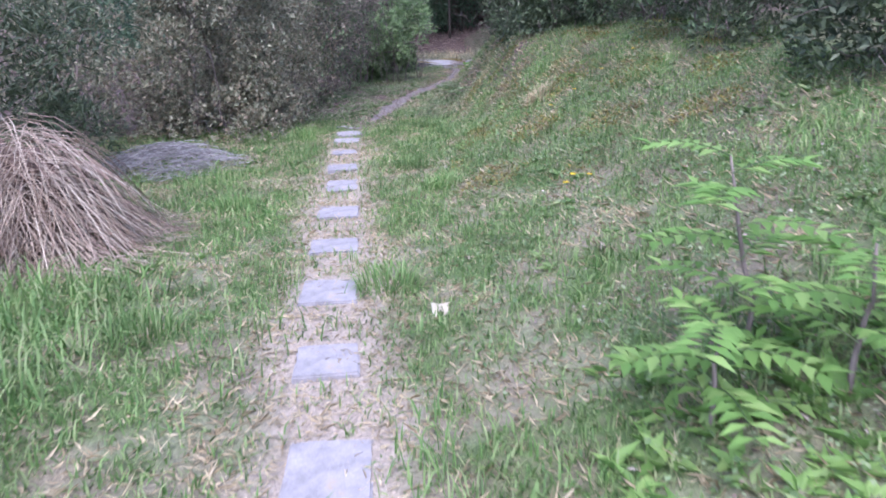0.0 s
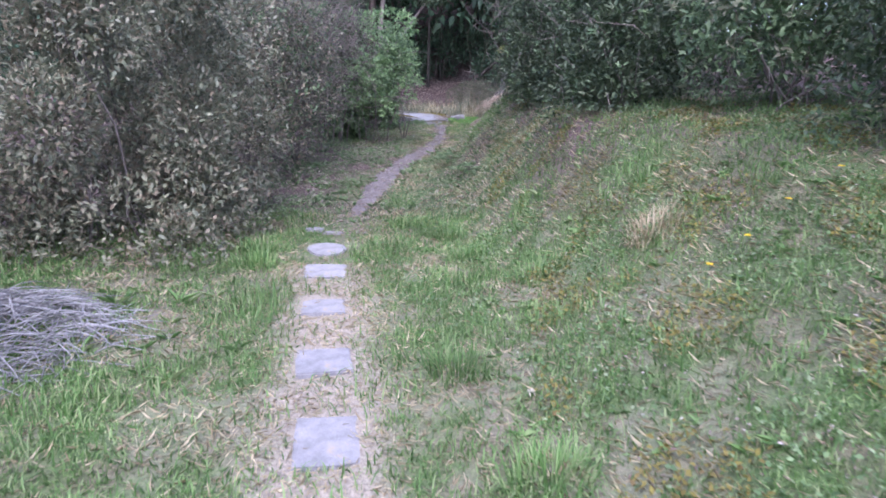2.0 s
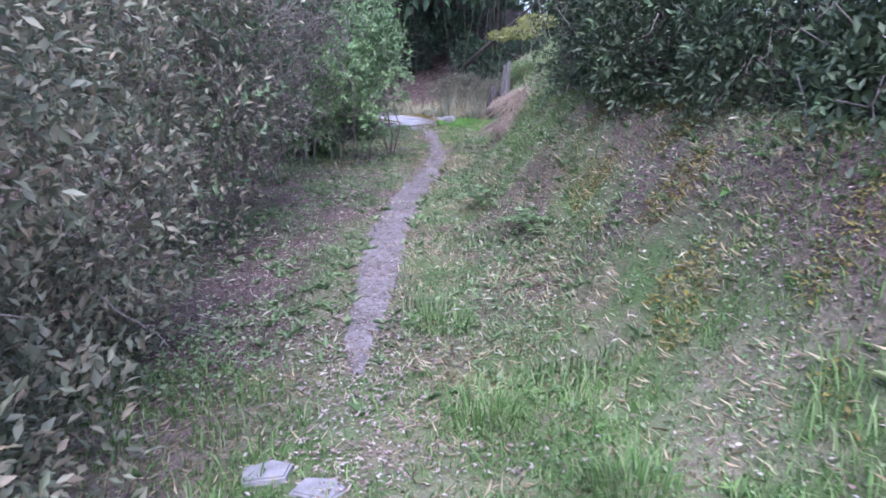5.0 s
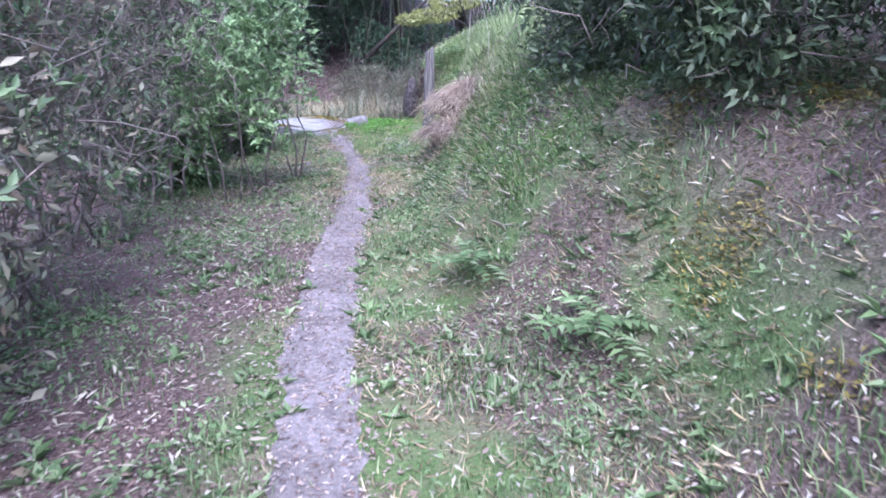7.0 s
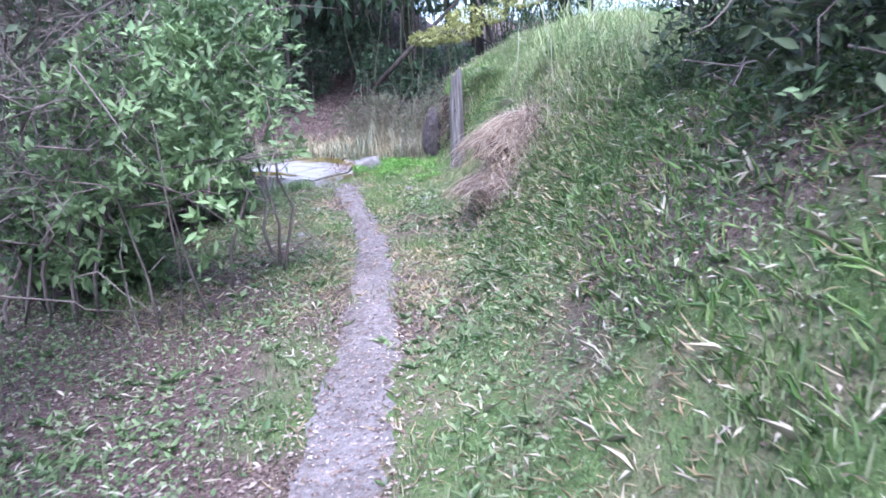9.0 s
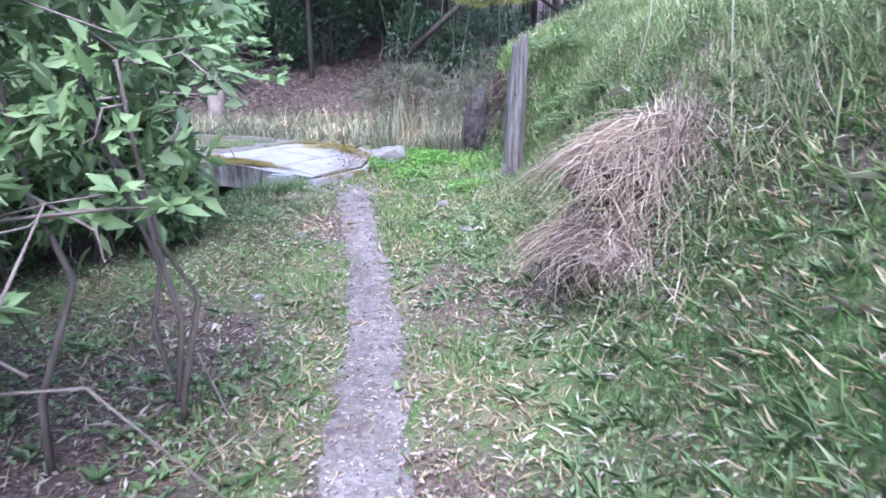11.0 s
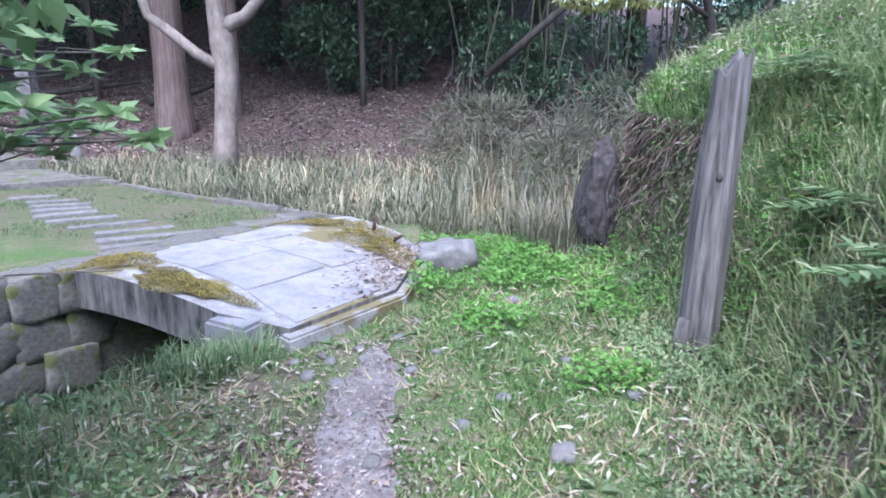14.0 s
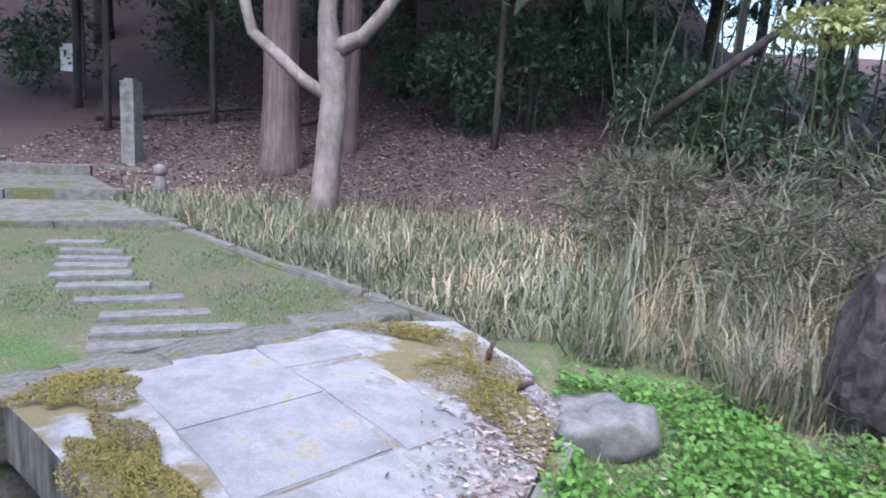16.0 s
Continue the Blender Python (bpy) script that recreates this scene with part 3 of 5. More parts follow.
for k, (z, a, b) in enumerate(((0.14, [(-3.8, 23.6), (-5.0, 24.45), (-8.0, 22.5), (-6.2, 21.8)], "first"), (0.22, [(-5.05, 24.5), (-6.3, 25.55), (-10.0, 23.3), (-8.0, 22.6)], "second"))):
    ob = part("terrace", slab_bm(a, -0.1, z, 0), WALL_STONE)
    tagged(ob, "wide step of dark trodden earth behind a stone edge", "step", kind="structure")
for k in range(10):
    s = k / 9
    x, y = -1.86 - 2.16 * s + 0.12 * math.sin(k), 20.58 + 1.87 * s
    long = 0.36 - 0.13 * s + rnd(-0.02, 0.02) if k > 1 else 0.42
    ob = part("stepping_slab", slab_bm([(-long, -0.07), (long, -0.07 + rnd(-0.01, 0.01)), (long, 0.07), (-long, 0.07)], -0.08, 0.012, 0.008), ROCK)
    ob.matrix_world = pose(x, y, float(height(x, y, False)) + 0.008, rnd(-2, 2), rnd(-1, 1), 30 + rnd(-4, 4))
    tagged(ob, "flat grey stepping slab set across the gravel", "stepping stone", "stepping slabs beyond the bridge")

# ---- retaining wall at the end of the bank ----
def retaining_wall():
    th = thing("retaining_wall", (2.4, 21.3, 0), "dark weathered stone retaining wall at the end of the bank", "wall", kind="structure")
    me = [None] * 5
    for k in range(5):
        bm = boulder_bm((1, 1, 1), k + 31, 3, 0.4, 0.65)
        me[k] = bpy.data.meshes.new("stone")
        bm.to_mesh(me[k])
        bm.free()
        me[k].materials.append(DARK_STONE)
    for row in range(4):
        x = 2.35 + 0.05 * row
        while x < 6.5:
            w = rnd(0.4, 0.65)
            ob = part("stone", me[int(rnd(0, 5))], None, th)
            ob.matrix_basis = Matrix.Translation((x + w / 2, 21.2 + 0.05 * row, 0.14 + row * 0.33)) @ Matrix.Diagonal((w * 1.15, 0.42, 0.4, 1))
            x += w


retaining_wall()


def upright_stone():
    bm = bmesh.new()
    bmesh.ops.create_icosphere(bm, subdivisions=4, radius=1)
    for v in bm.verts:
        q = v.co * 1.6 + Vector((3.1, 0.4, 7.0))
        u = (v.co.z + 1) / 2
        grow = 1 + 0.3 * noise.noise(q) + 0.14 * noise.noise(q * 3.3) + 0.07 * noise.noise(q * 9)
        v.co = Vector((v.co.x * grow * (0.23 - 0.07 * u), v.co.y * grow * 0.2, (u * 1.04 - 0.12) * (1 + 0.12 * noise.noise(q * 2))))
    ob = part("standing_stone", bm, DARK_STONE)
    ob.location = (1.7, 20.9, 0.0)
    tagged(ob, "dark lichen-stained ragged stone standing among dry stalks", "rock")


upright_stone()


# ---- the weathered wooden post ----
def wooden_post():
    bm = bmesh.new()
    rings = []
    n = 14
    zs = [0, 0.15, 0.35, 0.6, 0.85, 1.08, 1.3, 1.51]
    for k, z in enumerate(zs):
        ring = []
        for j in range(n):
            a = j * 2 * math.pi / n
            r = 0.093 - 0.012 * z / 1.5 + 0.007 * math.sin(j * 2.4) + 0.006 * math.sin(j * 5.1 + z * 3)
            x, y = r * math.cos(a) * 1.15, r * math.sin(a)
            if z > 1.2 and math.cos(a) < 0.1:
                x *= 0.8
            top = z
            if k == len(zs) - 1:
                top = z + (0.05 if math.cos(a) > 0.2 else -0.03) + 0.035 * math.sin(j * 4)
            ring.append(bm.verts.new((x + 0.035 * z, y + 0.05 * z, top)))
        rings.append(ring)
    for a, b in zip(rings, rings[1:]):
        for j in range(n):
            bm.faces.new((a[j], a[(j + 1) % n], b[(j + 1) % n], b[j]))
    bm.faces.new(rings[0][::-1])
    c = bm.verts.new((0.05, 0.07, 1.44))
    for j in range(n):
        bm.faces.new((rings[-1][j], rings[-1][(j + 1) % n], c))
    for f in bm.faces:
        f.smooth = False
    th = thing("wooden_post", (1.72, 18.7, 0), "leaning weathered grey wooden post, split at its top", "post")
    ob = part("post", bm, OLD_WOOD, th)
    th.location = (1.785, 18.68, 0.0)
    ob.parent = th
    ob.matrix_parent_inverse = Matrix.Identity(4)
    ob.location = (0, 0, 0)
    stub = part("stub", tube([(-0.1, -0.03, -0.02), (-0.095, -0.03, 0.14), (-0.085, -0.03, 0.24)], [0.045, 0.042, 0.03], 7), OLD_WOOD, th, "broken foot of the post")
    stub.matrix_parent_inverse = Matrix.Identity(4)
    for z, x in ((0.98, -0.06),):
        k = part("knot", boulder_bm((0.03, 0.03, 0.05), z, 1), BARK_DARK, ob)
        k.matrix_parent_inverse = Matrix.Identity(4)
        k.location = (x + 0.055 * z, -0.08, z)


wooden_post()


# ---- stone pillar, small stone, pole with box ----
def stone_pillar():
    x, y = -6.67, 27.0
    z = 0.2
    th = thing("stone_pillar", (x, y, z), "square grey stone marker pillar with worn carving", "pillar")
    bm = slab_bm([(-0.115, -0.11), (0.115, -0.11), (0.115, 0.11), (-0.115, 0.11)], 0.0, 1.25, 0.015)
    top = [v for v in bm.verts if v.co.z > 1.2]
    ob = part("shaft", bm, ROCK, th)
    ob.matrix_parent_inverse = Matrix.Identity(4)
    bm = slab_bm([(-0.115, -0.11), (0.115, -0.11), (0.115, 0.11), (-0.115, 0.11)], 1.25, 1.34, 0.04)
    ob = part("cap", bm, ROCK, th)
    ob.matrix_parent_inverse = Matrix.Identity(4)
    bm = slab_bm([(-0.42, -0.32), (0.42, -0.32), (0.42, 0.32), (-0.42, 0.32)], -0.35, 0.02, 0.02)
    ob = part("plinth", bm, KERB, th)
    ob.matrix_parent_inverse = Matrix.Identity(4)
    for k in range(5):
        bm = slab_bm([(-0.05, -0.112), (0.05, -0.112), (0.05, -0.109), (-0.05, -0.109)], 0.3 + k * 0.18, 0.41 + k * 0.18, 0)
        ob = part("carved_mark", bm, KERB, th, "worn illegible carving")
        ob.matrix_parent_inverse = Matrix.Identity(4)


stone_pillar()
th = thing("stone_bollard", (-4.86, 25.0, 0.1), "small pale stone bollard with a rounded cap", "bollard")
ob = part("shaft", tube([(0, 0, -0.06), (0, 0, 0.1), (0, 0, 0.24), (0, 0, 0.3)], [0.085, 0.085, 0.075, 0.05], 10), ROCK, th)
ob.matrix_parent_inverse = Matrix.Identity(4)
ob = part("cap", tube([(0, 0, 0.29), (0, 0, 0.33), (0, 0, 0.4), (0, 0, 0.44)], [0.055, 0.09, 0.075, 0.01], 10), ROCK, th)
ob.matrix_parent_inverse = Matrix.Identity(4)
m, t, bs, co = material("white_enamel", 0.5, 0.05)
t.links.new(ramp(t, noise_node(t, co, 6, 5), [(0.3, (0.62, 0.62, 0.64)), (0.7, (0.78, 0.78, 0.8))]), bs.inputs["Base Color"])
ENAMEL = m
th = thing("utility_pole", (-10.73, 31.0, 0.7), "slim grey steel pole carrying a white meter box", "pole")
ob = part("pole", tube([(0, 0, -0.6), (0, 0, 2), (0, 0, 6)], [0.085, 0.08, 0.075], 10), ROCK, th)
ob.matrix_parent_inverse = Matrix.Identity(4)
ob = part("meter_box", slab_bm([(-0.16, -0.1), (0.16, -0.1), (0.16, 0.1), (-0.16, 0.1)], 0.92, 1.5, 0.02), ENAMEL, th, "white meter box")
ob.matrix_parent_inverse = Matrix.Identity(4)
ob.location = (-0.2, -0.1, 0)


# ---- trees ----
def tree(name, at, lines, bark, label, crown=None, crown_mat=None, category="tree", sides=9, leaf=0.16):
    """A trunk and limbs along lines of ((points), (radii)), with a crown of leaf clumps (centre, radius, count)."""
    th = thing(name, at, label, category)
    trunk = [tube(np.array(p) + np.array(at), r, sides) for p, r in lines[:1]]
    part("trunk", merge(trunk), bark, th)
    for p, r in lines[1:]:
        part("limb", tube(np.array(p) + np.array(at), r, 7), bark, th)
    if crown:
        v, t = [], []
        pieces = []
        for c, rad, n in crown:
            a = unit(RNG.normal(0, 1, (n, 3)))
            p = np.array(at) + np.array(c) + a * np.array(rad) * np.cbrt(rnd(0.25, 1, n))[:, None]
            pieces.append(leaves(p, a + RNG.normal(0, 0.7, (n, 3)) + np.array([0, 0, -0.3]), RNG.normal(0, 0.5, (n, 3)) + np.array([0, 0, 1.0]), rnd(0.6, 1.3, n) * leaf, rnd(0.3, 0.6, n) * leaf))
        part("crown", merge(pieces), crown_mat, th)
    return th


tree("cedar_tree", (-4.4, 27.4, 0.3), [([(0, 0, -0.3), (0.02, 0, 0.25), (0, 0, 1.2), (-0.05, 0, 4), (-0.1, 0, 12)], [0.42, 0.33, 0.27, 0.25, 0.16])], BARK_CEDAR, "tall straight cedar trunk with reddish fissured bark",
     [((0.4 * math.cos(k * 2.4), 0.6 * math.sin(k * 2.4), 6.0 + k * 0.55), (1.6, 1.6, 0.6), 700) for k in range(11)], FOREST, leaf=0.2)
tree("cedar_tree", (-3.75, 28.6, 0.5), [([(0, 0, -0.3), (0, 0, 0.3), (0, 0, 4), (0.1, 0, 11)], [0.24, 0.17, 0.15, 0.1])], BARK_CEDAR, "slimmer cedar trunk close behind the big one",
     [((0.4 * math.cos(k * 2.4), 0.6 * math.sin(k * 2.4), 6.0 + k * 0.55), (1.4, 1.4, 0.6), 600) for k in range(9)], FOREST, leaf=0.2)
tree("deciduous_tree", (-2.8, 25.2, 0.15), [([(-0.06, 0, -0.15), (0.0, 0, 0.15), (0.03, 0, 0.7), (0.08, 0, 1.35), (0.04, 0, 1.62), (-0.04, 0, 2.2), (0.0, 0, 3.4), (0.2, 0.1, 5.0)], [0.24, 0.17, 0.155, 0.16, 0.17, 0.11, 0.09, 0.05]),
     ([(0.05, 0, 1.3), (-0.3, -0.05, 1.5), (-0.62, -0.1, 1.78), (-0.92, -0.1, 2.0), (-1.03, -0.1, 2.4), (-1.1, -0.1, 3.6)], [0.08, 0.08, 0.075, 0.07, 0.07, 0.04]),
     ([(0.04, 0, 1.85), (0.35, 0.1, 2.02), (0.6, 0.1, 2.3), (0.9, 0.2, 2.8), (1.6, 0.3, 3.8)], [0.13, 0.09, 0.08, 0.07, 0.03])], BARK_PALE, "forked pale-barked tree with cut-back limbs beside the reeds",
     [((0.3, 0, 5.2), (1.8, 1.5, 0.9), 2500), ((-1.2, 0, 4.3), (1.0, 1.0, 0.7), 1200), ((1.8, 0.2, 4.4), (1.0, 1.0, 0.7), 1200)], EVERGREEN, leaf=0.12)
# ---- bushes and hedges ----
def bush(name, at, size, n, mat, label, leaf=0.07, wide=0.45, lumps=26, stems=7, category="bush", twigs=0, flat=0.0, wood=None, skirt=0.1, ends=None):
    """A bush of stems that carry leaf clumps; size is its half-width in x, y and its height."""
    x0, y0 = at
    z0 = float(height(x0, y0, False))
    th = thing(name, (x0, y0, z0), label, category)
    rx, ry, hz = size
    wood = wood or TWIG
    centres = []
    for k in range(lumps):
        a, u = rnd(0, 6.283), rnd(skirt, 1) ** (0.8 if skirt > 0 else 1.25)
        r = math.sqrt(max(0.05, 1 - (max(2 * u - 1.0, 0) if skirt < 0.1 else 2 * u - 1.0) ** 2 * 0.75)) * rnd(0.45, 0.85)
        centres.append((x0 + rx * r * math.cos(a), y0 + ry * r * math.sin(a), z0 + hz * u * 0.9))
    centres = np.array(centres)
    pieces = []
    for k in range(stems):
        c = centres[k * lumps // stems]
        foot = np.array([x0 + rx * rnd(-0.35, 0.35), y0 + ry * rnd(-0.35, 0.35), z0 - 0.1])
        part("stem", tube(bend(foot, c, 0.045, 6), np.linspace(0.013, 0.004, 6) * min(hz, 2.4) / 2, 5), wood, th)
    if twigs:
        pieces = []
        for k in range(twigs):
            c = centres[int(rnd(0, lumps))] + RNG.normal(0, 0.2, 3)
            e = c + RNG.normal(0, 0.26, 3) + np.array([0, 0, 0.1])
            pieces.append(tube(bend(c, e, 0.12, 4), np.linspace(0.0055, 0.002, 4), 3))
        tagged(part("twig_mass", merge(pieces), wood, th), kind="stuff")
    own = RNG.integers(0, lumps, n)
    a = unit(RNG.normal(0, 1, (n, 3)) + np.array([0, 0, 0.25]))
    rad = np.array([rx, ry, hz * 0.5]) * rnd(0.26, 0.42, lumps)[own][:, None]
    p = centres[own] + a * rad * np.cbrt(rnd(0.35, 1.05, n))[:, None]
    ok = p[:, 2] > height(p[:, 0], p[:, 1], False) + 0.02
    p, a = p[ok], a[ok]
    m = len(p)
    d = a * 0.8 + RNG.normal(0, 0.55, (m, 3)) + np.array([0, 0, 0.15 - flat])
    up = RNG.normal(0, 0.45, (m, 3)) + np.array([0, 0, 0.8]) + a * 0.5
    ln = rnd(0.6, 1.25, m) * leaf
    part("foliage", leaves(p, d, up, ln, ln * wide * rnd(0.8, 1.2, m)), mat, th)
    if ends:
        # fresh rosettes at the shoot tips
        k = ends[1]
        tip = RNG.integers(0, m, k)
        q = np.repeat(p[tip] + a[tip] * 0.03, 7, 0) + RNG.normal(0, leaf * 0.22, (7 * k, 3))
        ang = np.tile(np.arange(7) * 2.4, k) + rnd(-0.6, 0.6, 7 * k)
        up = np.repeat(unit(a[tip] + np.array([0, 0, 0.7])), 7, 0)
        s1 = unit(np.cross(up, np.array([0.3, 0.9, 0.2])))
        s2 = np.cross(up, s1)
        dd = s1 * np.cos(ang)[:, None] + s2 * np.sin(ang)[:, None] + up * rnd(0.2, 1.7, 7 * k)[:, None]
        ln = rnd(0.5, 1.2, len(q)) * leaf
        tagged(part("new_growth", leaves(q, dd, up, ln, ln * 0.36), ends[0], th, "fresh paler shoots"), kind="stuff")
    return th


FRESH = leafy("fresh_shoot", [(0.12, 0.2, 0.085), (0.18, 0.28, 0.12), (0.26, 0.36, 0.18)], 0.5, 0.35, 0.35)
OLIVE_TIP = leafy("olive_shoot", [(0.15, 0.17, 0.1), (0.23, 0.25, 0.16), (0.3, 0.28, 0.19), (0.36, 0.36, 0.27)], 0.5, 0.35, 0.4)

hedge = "dense dark olive evergreen hedge bush with brownish leaves"
for at, size, n in (((-1.4, 3.6), (1.0, 1.1, 2.8), 32000), ((-1.9, 5.6), (1.1, 1.2, 3.0), 21000), ((-2.95, 2.7), (1.1, 1.1, 2.9), 7000)):
    bush("hedge_bush", at, size, n, HEDGE, hedge, 0.06, 0.44, 44, 8, twigs=90, ends=(OLIVE_TIP, 1100), skirt=0.0)
for at, size, n in (((-1.85, 7.7), (0.95, 1.2, 3.0), 7500), ((-1.95, 9.5), (0.95, 1.1, 3.0), 5500)):
    bush("hedge_bush", at, size, n, HEDGE, "old hedge bush thinning to grey-brown twigs", 0.075, 0.4, 38, 10, twigs=750, ends=(LAUREL, 560), skirt=0.02)
for at, size, n in (((-4.6, 1.2), (1.3, 1.4, 2.6), 9000), ((-2.2, 0.6), (0.9, 1.1, 1.8), 9000), ((-1.9, -1.8), (1.0, 1.2, 1.8), 9000)):
    bush("shaggy_bush", at, size, n, EVERGREEN, "shaggy grey-green bush behind the dry grass", 0.1, 0.2, 26, 7, skirt=0.04)
brush = "half-bare thicket of brown twigs with sparse green leaves"
for at, size, n, low in (((-2.0, 11.3), (0.9, 1.0, 3.0), 2200, 0.14), ((-1.9, 13.0), (0.95, 1.0, 3.1), 2200, 0.2), ((-2.8, 15.4), (1.1, 1.2, 3.2), 3500, 0.03)):
    bush("thicket", at, size, n, EVERGREEN, brush, 0.075, 0.42, 38, 12, twigs=1000, skirt=low, ends=(LAUREL, 90))
laurel = "leafy laurel bush with fresh light green shoots"
for at, size, n in (((-1.95, 13.9), (0.7, 0.7, 1.2), 2200), ((-2.05, 15.3), (0.8, 0.9, 1.9), 6000), ((-2.2, 17.0), (0.65, 0.7, 2.5), 5000)):
    bush("laurel_bush", at, size, n, LAUREL, laurel, 0.115, 0.34, 28, 9, twigs=120, ends=(FRESH, 650), skirt=0.04)
for at, size, n, low in (((-0.95, 12.6), (0.65, 0.75, 1.75), 500, 0.3), ((-0.62, 13.7), (0.62, 0.8, 2.4), 1900, 0.45)):
    bush("laurel_bush", at, size, n, LAUREL, "open laurel with rosettes of fresh leaves leaning over the path", 0.088, 0.38, 26, 4, twigs=50, ends=(FRESH, 330), skirt=low)
bush("laurel_bush", (-1.5, 16.3), (0.6, 0.85, 1.5), 3000, LAUREL, laurel, 0.11, 0.34, 24, 9, twigs=90, ends=(FRESH, 420), skirt=0.12)
dark = "dense dark green evergreen bush on the bank, the back row added for shade"
# the taller row near x = 4 is added to keep sky light off the bank
for at, size, n in (((2.98, 5.4), (0.72, 0.8, 2.0), 10500), ((2.85, 7.3), (0.82, 0.9, 2.4), 11000), ((4.55, 2.3), (0.95, 1.1, 2.2), 11000), ((5.5, 4.6), (0.9, 1.0, 2.4), 6000), ((4.2, 6.6), (0.9, 1.2, 3.0), 6000), ((4.0, 8.9), (0.9, 1.3, 3.2), 7000), ((3.9, 11.2), (0.9, 1.3, 3.2), 6000), ((4.3, 13.2), (1.0, 1.0, 3.0), 4500), ((5.1, -0.3), (0.85, 0.9, 2.1), 8000)):
    bush("evergreen_bush", at, size, n, EVERGREEN, dark, 0.072, 0.4, 34, 8, twigs=90, ends=(LAUREL, 170), skirt=0.0)
bush("evergreen_bush", (4.0, 4.2), (0.85, 0.9, 2.1), 9500, LAUREL, "paler yellowish-green evergreen bush on the bank", 0.08, 0.4, 34, 9, twigs=90, ends=(OLIVE_TIP, 500), skirt=0.12)
for at, size, n in (((2.55, 9.0), (0.85, 0.95, 2.7), 13500), ((2.45, 10.4), (0.85, 0.95, 2.8), 14000), ((2.9, 12.1), (0.95, 0.9, 2.7), 12500)):
    bush("evergreen_bush", at, size, n, EVERGREEN, "dark evergreen bush overhanging the bank", 0.075, 0.36, 64, 8, twigs=260, ends=(LAUREL, 170), skirt=0.0)
for at, size, n in (((6.9, 2.6), (1.4, 1.6, 3.4), 3600), ((6.0, 6.6), (1.5, 1.6, 4.2), 4500), ((5.7, 9.5), (1.5, 1.6, 4.4), 5000), ((5.9, 12.4), (1.5, 1.6, 4.2), 4500), ((-4.6, 5.5), (1.3, 2, 3.8), 3600), ((-6.8, 9.5), (1.4, 2, 3.8), 3200), ((-7.0, 13.5), (1.4, 2, 3.8), 3200)):
    bush("tall_shrub", at, size, n, FOREST, "tall dark shrub closing off the side of the path", 0.12, 0.42, 26, 6, skirt=0.05)

# ---- forest behind ----
def forest_tree(x, y, tall, rad, spread, lows, mat, label, name="forest_tree"):
    z = float(height(x, y, False))
    lean = rnd(-0.3, 0.3)
    crown = [((lean * u + spread * 0.5 * math.cos(k * 2.4), spread * 0.5 * math.sin(k * 2.4), lows + (tall - lows) * u), (spread, spread, 1.0), 150) for k, u in enumerate(np.linspace(0, 1, 8))]
    tree(name, (x, y, z), [([(0, 0, -0.3), (0, 0, 0.5), (lean * 0.5, 0, tall * 0.5), (lean, 0, tall)], [rad * 1.25, rad, rad * 0.8, rad * 0.3])], BARK_DARK, label, crown, mat, leaf=0.5)


# some thin-stemmed trees are added only for unseen crowns that shade the slope
spots = [(-8.3, 28.6), (-1.4, 29.6), (2.2, 28.6), (-6.4, 31.5), (-10.5, 26.4), (-0.3, 34), (-4.2, 33.5), (-15, 30), (-13.2, 35), (-9.5, 38), (-12.5, 28.0), (-7.2, 36), (-5, 41), (-2.0, 39), (0.5, 36), (2.4, 33), (4.2, 30), (5.0, 34), (7.2, 28), (8, 33), (1.5, 42), (-17, 24), (-15.5, 19), (-11, 43), (-1.0, 31.2), (-6.9, 29.8), (-10.2, 30.2), (10, 24), (11, 29), (5, 41), (9.5, 38), (-20, 33), (-19, 40), (-3.5, 46), (3, 48), (-9, 48), (13, 19)]
for k, (x, y) in enumerate(spots):
    forest_tree(x, y, rnd(9, 13), rnd(0.14, 0.28) if y > 32 or x < -12 else rnd(0.06, 0.09), rnd(2.8, 3.8), rnd(3.4, 4.6), FOREST, "dark-stemmed evergreen forest tree on the wooded slope, its crown enlarged for shade")
for k, (x, y, s) in enumerate([(-2.3, 30.6, 1.0), (-1.2, 31.5, 1.25), (-0.6, 33.6, 1.4), (-8.6, 33.2, 1.5), (-6.2, 34.5, 1.6), (-11.8, 31.5, 1.2), (1.5, 29.0, 1.0), (3.0, 28.2, 1.1), (5.6, 27.5, 1.4), (-3.2, 32.5, 1.5), (0.6, 32.0, 1.4), (-10, 34, 1.8), (-17, 28, 2.0), (-18, 35, 2.2), (-12, 40, 2.2), (-1.5, 43, 2.4), (4, 44, 2.4), (-7, 43, 2.4), (9, 30, 2.0), (10, 36, 2.2), (-16, 22, 2.0), (-14.5, 26, 1.5), (-13, 22, 1.4), (-11, 18, 1.5), (4.5, 25, 1.0), (-4.0, 37, 1.8), (2.5, 36.5, 1.8), (-15, 37, 2.0), (8, 25, 1.6), (-8, 14.5, 1.6), (6.5, 31, 1.6)]):
    bush("forest_shrub", (x, y), (s, s, s * 1.7), 1900, FOREST, "dark broad-leaved shrub under the trees", 0.15, 0.4, 20, 6, skirt=0.1)


